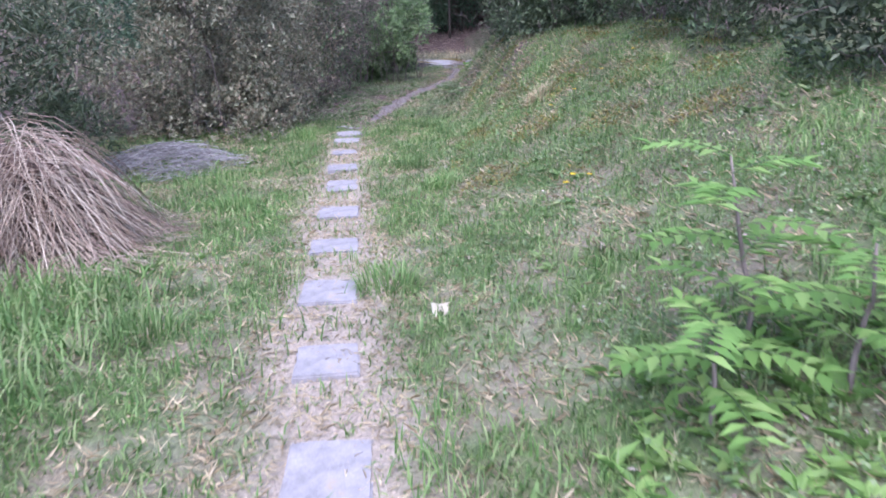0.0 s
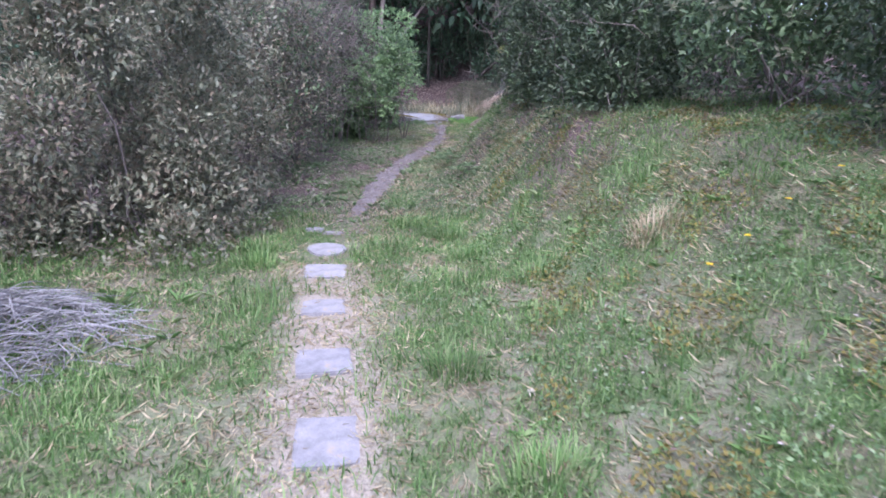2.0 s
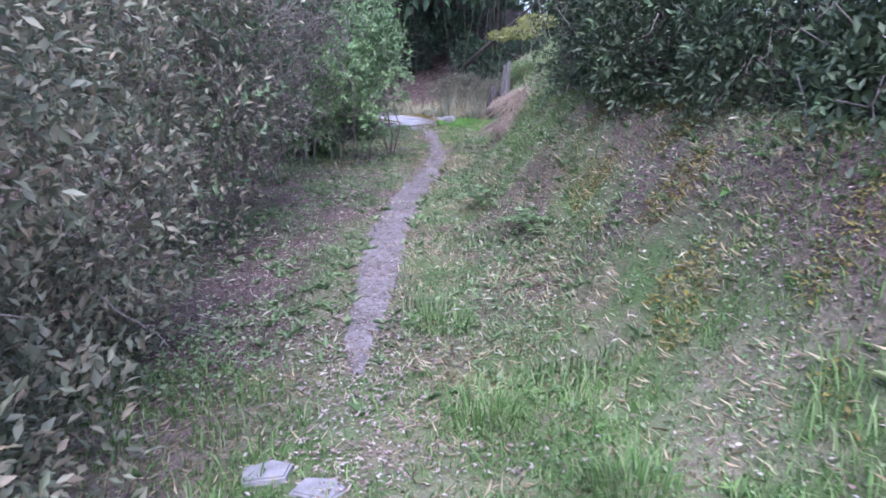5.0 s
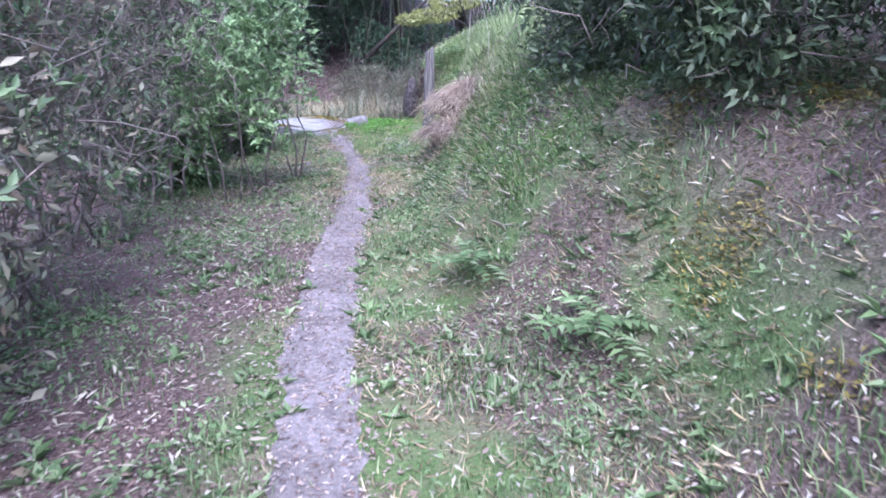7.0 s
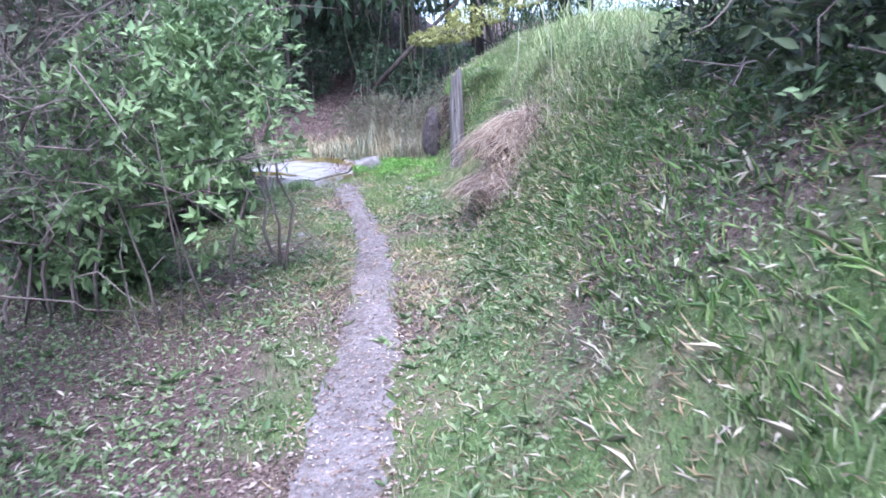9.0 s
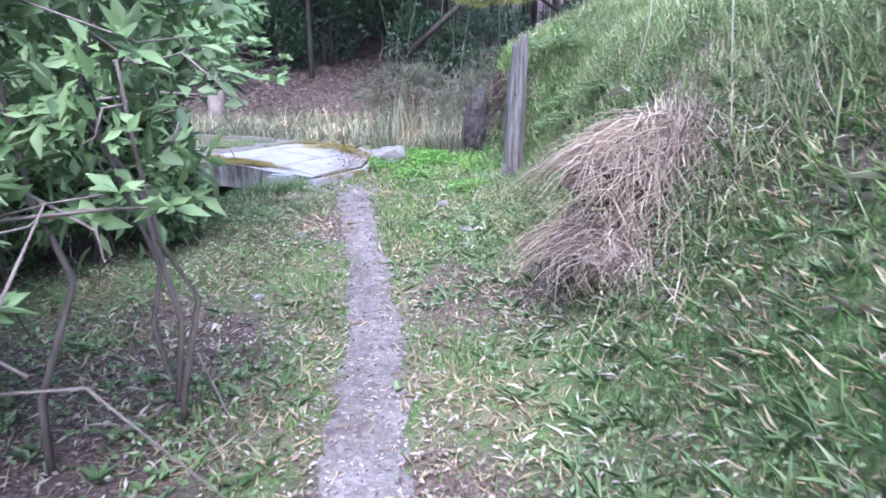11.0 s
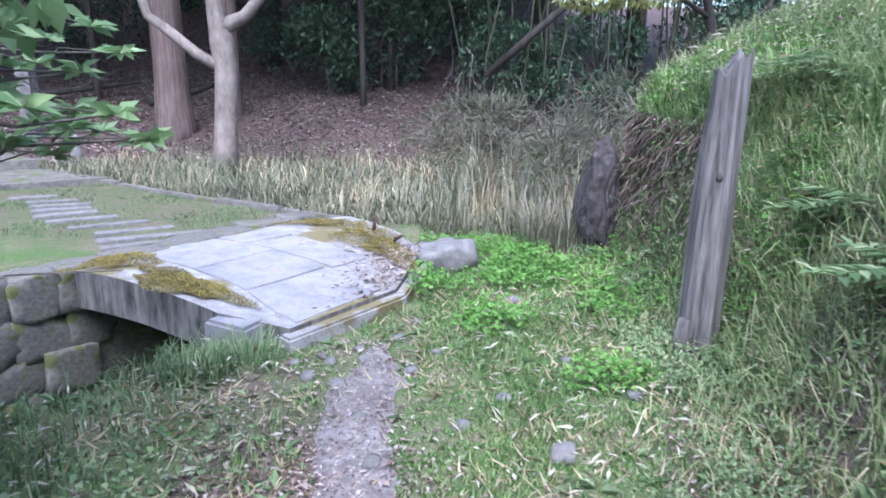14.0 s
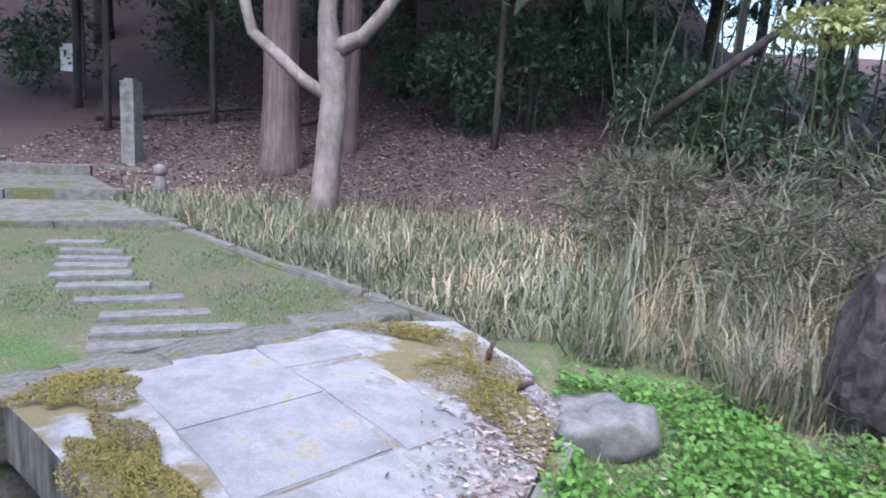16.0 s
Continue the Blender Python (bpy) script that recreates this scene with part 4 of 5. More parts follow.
def bamboo():
    th = thing("bamboo_grove", (3.6, 29, 0.6), "grove of thin dark bamboo stems", "bamboo")
    lf = []
    for k in range(60):
        x, y = rnd(0.6, 6.2), rnd(27.2, 32)
        z = float(height(x, y, False))
        top = (x + rnd(-0.7, 0.7), y + rnd(-0.4, 0.4), z + rnd(3.5, 6))
        part("stem", tube(bend((x, y, z - 0.1), top, 0.02, 5), np.linspace(0.024, 0.008, 5), 5), BAMBOO, th)
        n = 90
        p = np.array(top) + RNG.normal(0, 0.6, (n, 3)) * np.array([1, 1, 1.4]) - np.array([0, 0, 0.7])
        lf.append(leaves(p, RNG.normal(0, 1, (n, 3)) + np.array([0, 0, -0.6]), RNG.normal(0, 1, (n, 3)), rnd(0.1, 0.2, n), rnd(0.015, 0.03, n)))
    part("foliage", merge(lf), FOREST, th)


bamboo()
for k, pts in enumerate([[(-9.0, 29.2, 1.2), (-7.6, 29.6, 1.35), (-6.2, 30.2, 1.75)], [(-5.6, 29.2, 0.95), (-4.9, 29.8, 1.3), (-4.5, 30.3, 1.7)], [(1.0, 27.6, 1.4), (2.0, 27.4, 2.3), (3.4, 27.2, 3.5)]]):
    z = [float(height(a, b, False)) for a, b, c in pts]
    ob = part("fallen_branch", tube([(a, b, c if k == 2 else zz + 0.08 + 0.1 * i) for i, ((a, b, c), zz) in enumerate(zip(pts, z))], [0.08, 0.07, 0.04], 6), BARK_DARK)
    tagged(ob, "dark bare branch lying across the wooded slope", "branch")
tree("maple_tree", (3.9, 24.3, 0.2), [([(0, 0, -0.2), (-0.1, 0, 1.2), (-0.5, -0.2, 2.4), (-0.9, -0.3, 3.4)], [0.08, 0.07, 0.05, 0.02]), ([(-0.3, -0.1, 1.9), (-1.0, -0.4, 2.25), (-1.7, -0.6, 2.2)], [0.035, 0.025, 0.01]), ([(-0.1, 0, 1.3), (0.4, -0.2, 2.2), (0.7, -0.3, 2.8)], [0.035, 0.025, 0.01])],
     BARK_DARK, "slender maple with young yellow-green leaves", [((-1.3, -0.5, 2.2), (0.65, 0.4, 0.16), 800), ((-0.7, -0.2, 2.55), (0.7, 0.5, 0.2), 900), ((-1.9, -0.6, 2.1), (0.4, 0.3, 0.12), 400), ((0.3, -0.2, 2.9), (0.6, 0.5, 0.2), 600)], YELLOW, leaf=0.09)


# ---- low growth: all of it counted as stuff ----
def scatter(n, x0, x1, y0, y1, keep):
    """Random places in a stretch of the plan, thinned by keep(x, y, dx)."""
    x, y = rnd(x0, x1, n), rnd(y0, y1, n)
    dx = x - centre(y)
    ok = rnd(0, 1, n) < keep(x, y, dx)
    return x[ok], y[ok]


def clear(x, y):
    """1 where something may grow: off the stones, the bridge and the channel."""
    ok = np.ones(len(x))
    for px, py in PAVERS:
        ok *= ~((np.abs((x - px) * 0.97 + (y - py) * 0.23) < 0.16) & (np.abs((y - py) * 0.97 - (x - px) * 0.23) < 0.2))
    s = (x - CH[0]) * CU[0] + (y - CH[1]) * CU[1]
    v = (x - CH[0]) * CV[0] + (y - CH[1]) * CV[1]
    ok *= ~((s > -0.8) & (s < 0.85) & (v > -12) & (v < 1.6))
    inside = np.zeros(len(x), bool)
    j = len(OUT) - 1
    for i in range(len(OUT)):
        (xi, yi), (xj, yj) = OUT[i], OUT[j]
        inside ^= ((yi > y) != (yj > y)) & (x < (xj - xi) * (y - yi) / (yj - yi) + xi)
        j = i
    return ok * ~inside


def stand(x, y, sink=0.01):
    return np.stack([x, y, height(x, y) - sink], 1)


def path_gap(y, dx):
    half = np.interp(y, [4, 5, 9, 15, 17, 18.5], [0.08, 0.12, 0.19, 0.17, 0.19, 0.26])
    gap = smooth(0.5, 1.15, np.abs(dx + 0.03 * wave(y, y * 0, 0.2, 2)) / half)
    base = 0.06 + 0.2 * smooth(15, 17, y) + 0.45 * (1 - smooth(4.5, 6.5, y))
    return np.where((y < 4.0) | (y > 18.9), 1.0, base + (1 - base) * gap)


def grass(name, n, box, keep, mat, label, tall, wide=0.005, lean=(0.1, 1.1), clump=None, simple=False):
    x, y = scatter(n, *box, lambda x, y, dx: keep(x, y, dx) * clear(x, y) * path_gap(y, dx))
    m = len(x)
    h = rnd(tall[0], tall[1], m)
    if clump:
        h = h * (0.65 + 0.7 * np.clip(wave(x, y, clump, 2), 0, 1))
    a, l = rnd(0, 6.283, m), rnd(*lean, m)
    if simple:
        d = np.stack([np.cos(a) * np.sin(l), np.sin(a) * np.sin(l), np.cos(l)], 1)
        data = leaves(stand(x, y, 0.004), d, RNG.normal(0, 1, (m, 3)), h, rnd(0.6, 1.3, m) * wide, 0.1, 0.25)
    else:
        data = blades(stand(x, y), h, rnd(0.6, 1.3, m) * wide, l, a)
    return tagged(part(name, data, mat), label, "grass", kind="stuff")


REED = leafy("reed_blade", [(0.085, 0.1, 0.06), (0.14, 0.155, 0.1), (0.2, 0.205, 0.145), (0.29, 0.275, 0.21), (0.11, 0.135, 0.075)], 0.6, 0.3)
LIGHT_GRASS = leafy("pale_meadow_grass", [(0.13, 0.2, 0.075), (0.22, 0.3, 0.12), (0.32, 0.38, 0.19), (0.42, 0.43, 0.28)], 0.55, 0.4)
LAWN = (-2.4, 5.0, -5.5, 5.5)
patchy = lambda x, y, s, seed: np.clip(0.5 + 1.3 * wave(x, y, s, seed), 0.05, 1)
near_walk = lambda dx: (1 - 0.75 * smooth(2.2, 4.5, np.abs(dx))) * (0.3 + 0.7 * smooth(0.15, 0.4, np.abs(dx)))
grass("grass", 105000, LAWN, lambda x, y, dx: (0.2 + 0.8 * lush(x, y)) * near_walk(dx), GRASS, "patchy green meadow grass beside the stepping stones", (0.04, 0.14), 0.0075, clump=0.5)
grass("short_grass", 150000, LAWN, lambda x, y, dx: (0.35 + 0.65 * lush(x, y)) * near_walk(dx), GRASS, "short green grass between the stepping stones", (0.02, 0.06), 0.0062, (0.2, 1.4), simple=True)
grass("dry_grass", 140000, LAWN, lambda x, y, dx: (0.25 + 0.75 * (1 - lush(x, y))) * near_walk(dx), STRAW, "flattened straw-coloured grass between the green", (0.03, 0.1), 0.0036, (1.1, 1.62), simple=True)
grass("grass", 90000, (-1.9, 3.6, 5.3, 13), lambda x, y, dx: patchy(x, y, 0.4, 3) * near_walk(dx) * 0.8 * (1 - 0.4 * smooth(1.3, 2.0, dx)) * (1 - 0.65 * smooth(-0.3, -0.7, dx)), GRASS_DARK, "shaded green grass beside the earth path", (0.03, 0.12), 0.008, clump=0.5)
grass("dry_grass", 70000, (-1.9, 3.8, 5.3, 14), lambda x, y, dx: (0.15 + 0.85 * patchy(x, y, 0.5, 4)) * smooth(-0.6, 1.0, dx), STRAW, "dry stalks on the foot of the bank", (0.03, 0.1), 0.0045, (0.8, 1.6), simple=True)
grass("grass", 62000, (-1.7, 2.6, 12.5, 20.6), lambda x, y, dx: patchy(x, y, 0.45, 6) * patchy(x, y, 0.2, 3) ** 0.5, GRASS, "short green grass before the bridge", (0.025, 0.09), 0.0075, clump=0.4)
grass("dry_grass", 30000, (-1.5, 2.8, 12.5, 20), lambda x, y, dx: patchy(x, y, 0.4, 9), STRAW, "dry grass blades before the bridge", (0.03, 0.12), 0.005, (0.9, 1.6), simple=True)
grass("short_grass", 45000, (0.3, 2.6, 15.8, 20.6), lambda x, y, dx: 0.25 + 0.75 * patchy(x, y, 0.4, 1), GRASS, "short green grass round the wooden post", (0.02, 0.06), 0.009, (0.2, 1.3), simple=True)
grass("dry_grass", 9000, (1.2, 4.5, 13.6, 21.2), lambda x, y, dx: smooth(0.9, 1.6, dx) * (0.2 + 0.8 * patchy(x, y, 0.5, 7)), STRAW, "dry bleached stalks on the steep bank", (0.1, 0.3), 0.006, (0.5, 1.5))
grass("long_grass", 9000, (-2.2, 0.9, -5.5, -2.0), lambda x, y, dx: smooth(-0.5, -1.6, dx) * smooth(-1.4, -3.2, y), GRASS, "rank dark green grass beside the dry clump", (0.15, 0.32), 0.01, (0.3, 1.3))
x, y = scatter(60000, -1.0, 4.0, -5.5, 3.2, lambda x, y, dx: (1 - smooth(0.18, 0.5, np.abs(dx + 0.08 * wave(y, y * 0, 0.3)))) * (0.2 + 0.8 * clear(x, y)))
a = rnd(0, 6.283, len(x))
ob = part("dry_grass", leaves(stand(x, y, -0.012), np.stack([np.cos(a), np.sin(a), rnd(-0.1, 0.25, len(x))], 1), RNG.normal(0, 0.5, (len(x), 3)) + np.array([0, 0, 1.0]), rnd(0.02, 0.07, len(x)), rnd(0.003, 0.007, len(x))), STRAW)
tagged(ob, "trodden pinkish dry grass round the stepping stones", "grass", kind="stuff")
grass("grass", 42000, (1.4, 4.6, 13.6, 21.2), lambda x, y, dx: smooth(1.2, 2.2, dx), LIGHT_GRASS, "bright long grass on the crest of the bank", (0.08, 0.26), 0.009, (0.2, 1.2))
grass("long_grass", 7000, (1.7, 3.6, 12.8, 19.5), lambda x, y, dx: smooth(1.2, 1.9, dx), LIGHT_GRASS, "long pale grass leaning over the crest of the bank", (0.15, 0.4), 0.008, (0.4, 1.5), clump=0.5)
grass("grass", 17000, (1.8, 3.4, 18.0, 21.2), lambda x, y, dx: smooth(1.75, 1.95, dx) * (height(x, y) > 1.12), GRASS, "bright green grass on the top of the bank", (0.06, 0.17), 0.008, (0.2, 1.2))
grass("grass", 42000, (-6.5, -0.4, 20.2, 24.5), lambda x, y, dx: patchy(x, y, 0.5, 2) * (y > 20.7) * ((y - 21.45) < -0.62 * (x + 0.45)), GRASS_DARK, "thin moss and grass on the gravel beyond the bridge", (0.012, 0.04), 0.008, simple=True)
reedy = lambda x, y: ((y - 21.5) > -0.62 * (x + 0.45)) & (y > 21.35)
grass("tall_grass", 30000, (-5.0, 4.2, 21.4, 27.0), lambda x, y, dx: reedy(x, y) * (1 - 0.8 * smooth(24.3, 26.6, y)), REED, "dense bed of knee-high reedy grass", (0.12, 0.36), 0.014, (0.3, 1.45), clump=0.6)
grass("dry_reeds", 9000, (-4.6, 4.2, 21.4, 26.0), lambda x, y, dx: reedy(x, y) * np.clip(0.15 + 0.4 * smooth(-2, 1, x) + 0.6 * wave(x, y, 0.5, 3), 0.05, 1), STRAW, "pale dry reeds lying in the grass bed", (0.2, 0.5), 0.012, (0.3, 1.4), clump=0.5)
grass("dry_reeds", 2000, (0.4, 4.2, 21.4, 24.4), lambda x, y, dx: np.clip(0.35 + wave(x, y, 0.4, 2), 0.05, 1), STRAW, "pale upright dead reeds among the green", (0.4, 0.95), 0.01, (0.1, 0.8), clump=0.5)
grass("dry_reeds", 6500, (0.3, 4.4, 21.4, 25.0), lambda x, y, dx: np.clip(0.4 + wave(x, y, 0.4, 6), 0.05, 1), REED, "taller reeds beside the retaining wall", (0.35, 0.95), 0.013, (0.15, 0.9), clump=0.5)
grass("dry_reeds", 450, (1.1, 1.72, 20.85, 21.3), lambda x, y, dx: 0.5 + 0 * x, DRY, "dead stalks and reeds round the dark upright stone", (0.25, 0.8), 0.006, (0.05, 0.9), clump=0.3)
grass("tall_grass", 700, (1.1, 1.7, 20.85, 21.3), lambda x, y, dx: 0.8 + 0 * x, REED, "reedy grass round the dark upright stone", (0.2, 0.55), 0.011, (0.1, 1.0))
grass("weeds_on_edge", 3000, (-2.4, -0.7, 17.0, 19.6), lambda x, y, dx: 0.0 * x + 0.8, WEED, "tufts hanging over the channel edge", (0.06, 0.18), 0.009)


def tufts(spots, mat, label, tall=(0.12, 0.28), n=260, r=0.13):
    for x0, y0 in spots:
        a, q = rnd(0, 6.283, n), np.sqrt(rnd(0, 1, n)) * r
        x, y = x0 + q * np.cos(a), y0 + q * np.sin(a)
        ob = part("grass_tuft", blades(stand(x, y), rnd(*tall, n), rnd(0.005, 0.009, n), rnd(0.2, 1.2, n) * (0.5 + q / r), a + rnd(-1.4, 1.4, n)), mat)
        tagged(ob, label, "grass tuft")


tufts([(0.35, -0.3), (-0.15, 2.95), (1.45, 3.5), (-0.25, 3.4), (1.5, 1.2), (1.9, 0.2), (2.0, 2.6), (1.25, 4.4), (0.75, 5.0), (1.9, -1.9), (0.55, 6.2), (0.9, -2.6)], GRASS, "thick green grass tuft", (0.07, 0.2), 260, 0.17)
tufts([(-1.05, 18.45), (-0.75, 18.35), (-1.5, 17.9), (-0.55, 18.5)], WEED, "fresh green tuft at the foot of the bridge", (0.1, 0.22), 220, 0.16)
tufts([(2.7, 2.4)], STRAW, "bleached dry grass tussock on the bank", (0.08, 0.17), 320, 0.17)


def weeds(name, n, box, keep, mat, label, size, rise=(0.01, 0.08), wide=0.6, category="weeds", tilt=1.0):
    x, y = scatter(n, *box, lambda x, y, dx: keep(x, y, dx) * clear(x, y) * path_gap(y, dx))
    m = len(x)
    p = stand(x, y, 0) + np.stack([np.zeros(m), np.zeros(m), rnd(*rise, m)], 1)
    a = rnd(0, 6.283, m)
    d = np.stack([np.cos(a), np.sin(a), rnd(-0.2, tilt, m)], 1)
    ln = rnd(*size, m)
    ob = part(name, leaves(p, d, RNG.normal(0, 0.3, (m, 3)) + np.array([0, 0, 1.0]), ln, ln * wide * rnd(0.7, 1.2, m)), mat)
    return tagged(ob, label, category, kind="stuff")


weeds("weeds", 70000, (-1.0, 5.0, -5, 6), lambda x, y, dx: patchy(x, y, 0.5, 4) * smooth(0.3, 1.6, dx), WEED, "low broad-leaved weeds in the grass", (0.012, 0.034), (0.01, 0.09))
weeds("weeds", 40000, (-2.5, 0.5, 5, 18), lambda x, y, dx: patchy(x, y, 0.6, 5) * smooth(-0.2, -0.6, dx), WEED, "small green seedlings in the leaf litter", (0.015, 0.042), (0.01, 0.12))
weeds("weeds", 75000, (0.1, 3.8, 5.5, 17.5), lambda x, y, dx: patchy(x, y, 0.5, 7) * smooth(0.25, 0.8, dx) * (1 - 0.35 * smooth(1.4, 2.0, dx) * (y < 9.5)), WEED, "mixed green weeds on the bank", (0.013, 0.04), (0.01, 0.12), 0.45)
weeds("clover", 22000, (0.2, 2.8, 18.2, 21.1), lambda x, y, dx: smooth(0.35, 0.95, wave(x, y, 0.35, 2) + smooth(18.6, 20.2, y) * 0.8 + 0.25 * (x > 0.9)), BRIGHT, "carpet of bright green clover-like weeds", (0.02, 0.045), (0.02, 0.12), 0.8)
weeds("weeds", 75000, (1.4, 3.4, 14.0, 20.6), lambda x, y, dx: smooth(0.9, 1.5, dx) * patchy(x, y, 0.4, 3), WEED, "creeping green leaves on the steep bank", (0.014, 0.04), (0.02, 0.16), 0.45)
weeds("fallen_leaves", 72000, (-2.4, 3.4, 4.5, 18.8), lambda x, y, dx: np.clip(0.4 + 0.9 * wave(x, y, 0.8, 5) + 0.35 * smooth(1.2, 1.9, dx) * (y < 10) + 0.5 * smooth(-0.2, -0.5, dx), 0.1, 1), LITTER, "brown fallen leaves scattered over the ground", (0.014, 0.038), (0.003, 0.03), 0.5, "fallen leaves", 0.2)
weeds("fallen_leaves", 22000, (-1.0, 4.2, -5, 6), lambda x, y, dx: patchy(x, y, 0.5, 3) * smooth(0.7, 1.9, dx), LITTER, "dry brown leaves in the grass of the bank", (0.014, 0.034), (0.0, 0.03), 0.5, "fallen leaves", 0.3)
weeds("fallen_leaves", 32000, (-9, 5, 25.2, 34), lambda x, y, dx: 1 + 0 * x, LITTER, "reddish leaf litter covering the wooded slope", (0.05, 0.1), (0.0, 0.03), 0.5, "fallen leaves", 0.25)
weeds("dry_bamboo_leaves", 5000, (-1.2, 3.0, 5.5, 20), lambda x, y, dx: smooth(0.1, 0.8, np.abs(dx)), PALE, "pale dry bamboo leaves on the weeds", (0.03, 0.09), (0.02, 0.1), 0.18, "fallen leaves", 0.5)
weeds("moss", 22000, (1.9, 4.4, -0.5, 4.6), lambda x, y, dx: smooth(0.0, 0.5, wave(x, y, 0.35, 1)), MOSSY, "ochre moss on the bank", (0.02, 0.04), (0.0, 0.05), 0.5, "moss")
weeds("moss", 15000, (1.6, 2.6, 4.8, 9.2), lambda x, y, dx: smooth(0.1, 0.5, wave(x, y, 0.3, 5)), MOSSY, "yellow moss on the leaf-covered bank", (0.02, 0.04), (0.0, 0.05), 0.5, "moss")


def rosettes(name, n, box, keep, mat, label, size, leaf_n=8, wide=0.3, up=0.5):
    """Plants of several broad leaves from one foot."""
    x, y = scatter(n, *box, lambda x, y, dx: keep(x, y, dx) * clear(x, y) * path_gap(y, dx))
    m = len(x)
    p = np.repeat(stand(x, y), leaf_n, 0)
    a = np.tile(np.arange(leaf_n) * 2.4, m) + np.repeat(rnd(0, 6, m), leaf_n)
    big = np.repeat(rnd(0.6, 1.4, m), leaf_n)
    d = np.stack([np.cos(a), np.sin(a), rnd(0.1, 1.0, m * leaf_n) * up * 2], 1)
    ln = rnd(*size, m * leaf_n) * big
    ob = part(name, leaves(p, d, np.tile([0, 0, 1.0], (m * leaf_n, 1)) + RNG.normal(0, 0.15, (m * leaf_n, 3)), ln, ln * wide * rnd(0.7, 1.2, m * leaf_n), 0.2, 0.3), mat)
    return tagged(ob, label, "weeds", kind="stuff")


rosettes("broad_weeds", 1300, (0.4, 5.0, -5, 6), lambda x, y, dx: patchy(x, y, 0.7, 2) * smooth(0.4, 1.2, dx), GRASS, "broad-leaved weeds standing in the meadow grass", (0.03, 0.08), 9, 0.42, 0.6)
rosettes("broad_weeds", 500, (-2.0, 0.8, -5, 4.5), lambda x, y, dx: patchy(x, y, 0.7, 5) * smooth(-0.3, -0.8, dx), GRASS, "leafy weeds in the grass", (0.05, 0.12), 7, 0.14, 0.9)
rosettes("broad_weeds", 2600, (-2.0, 2.8, 5.0, 14.5), lambda x, y, dx: patchy(x, y, 0.7, 3), WEED, "leafy green weeds along the shaded path", (0.03, 0.085), 8, 0.36, 1.0)
rosettes("broad_weeds", 700, (-1.6, 2.4, 14, 20.8), lambda x, y, dx: patchy(x, y, 0.6, 3), WEED, "leafy weeds before the bridge", (0.04, 0.1))
rosettes("dwarf_bamboo", 620, (0.6, 2.8, 11.5, 17.2), lambda x, y, dx: smooth(0.3, 0.8, dx), WEED, "long-leaved dwarf bamboo on the foot of the bank", (0.05, 0.12), 7, 0.13, 0.9)
rosettes("dwarf_bamboo", 420, (0.5, 2.8, 8.5, 17.2), lambda x, y, dx: smooth(0.3, 0.8, dx), PALE, "withered pale dwarf bamboo leaves", (0.05, 0.12), 4, 0.13, 0.7)
rosettes("dwarf_bamboo", 500, (1.6, 3.6, 12.8, 21.0), lambda x, y, dx: smooth(0.9, 1.4, dx), LIGHT_GRASS, "leafy dwarf bamboo on the steep bank", (0.05, 0.12), 8, 0.14, 0.9)
weeds("dead_leaves", 500, (1.8, 2.9, 19.5, 21.15), lambda x, y, dx: smooth(1.7, 1.9, dx), LITTER, "dead brown leaves and stems hanging on the end of the bank", (0.03, 0.08), (0.02, 0.16), 0.35, "fallen leaves", 0.1)
weeds("dead_leaves", 250, (1.9, 3.2, 19.3, 21.15), lambda x, y, dx: smooth(2.0, 2.3, dx), PALE, "grey drooping dead leaves on the edge of the crest", (0.05, 0.12), (0.05, 0.2), 0.2, "fallen leaves", 0.1)
# leaf and chip scraps on the path itself
x = RNG.normal(0, 0.17, 9000)
y = rnd(4.2, 18.9, 9000)
x = x + centre(y)
a = rnd(0, 6.283, 9000)
p = np.stack([x, y, height(x, y) + 0.018], 1)
ob = part("leaf_scraps", leaves(p, np.stack([np.cos(a), np.sin(a), rnd(-0.1, 0.2, 9000)], 1), np.tile([0, 0, 1.0], (9000, 1)), rnd(0.01, 0.04, 9000), rnd(0.005, 0.016, 9000)), LITTER)
tagged(ob, "scraps of dry leaf trodden into the path", "fallen leaves", kind="stuff")


# ---- mounds of cut stalks ----
def stalk_heap(name, at, r, tall, n, mat, label, long=(0.4, 0.9), droop=1.0, width=0.006, spread=1.2):
    x0, y0 = at
    z0 = float(height(x0, y0, False))
    pieces = []
    for k in range(n):
        a, q = rnd(0, 6.283), math.sqrt(rnd(0, 1)) * r
        x, y = x0 + q * math.cos(a), y0 + q * math.sin(a)
        top = z0 + tall * max(0.05, 1 - (q / r) ** 2) * rnd(0.5, 1.05)
        d = a + rnd(-spread, spread)
        ln = rnd(*long)
        pts = [(x, y, top)]
        for s in (0.33, 0.66, 1.0):
            px, py = x + math.cos(d) * ln * s, y + math.sin(d) * ln * s
            pz = max(float(height(px, py, False)) + 0.02, top + 0.12 * ln * s - droop * ln * s * s * 0.8)
            pts.append((px, py, pz))
        pieces.append(tube(pts, [width * 0.8, width, width * 0.8, width * 0.3], 3))
    ob = part(name, merge(pieces), mat)
    return tagged(ob, label, "dry stalks", kind="stuff")


def core(name, at, r, tall, mat, label):
    """The packed inside of a heap."""
    bm = bmesh.new()
    bmesh.ops.create_icosphere(bm, subdivisions=4, radius=1)
    for v in bm.verts:
        v.co *= 1 + 0.25 * noise.noise(v.co * 2.3) + 0.12 * noise.noise(v.co * 7)
        v.co = Vector((v.co.x * r, v.co.y * r, v.co.z * tall))
    ob = part(name, bm, mat)
    ob.location = (*at, float(height(*at, False)))
    return tagged(ob, label, "dry stalks")


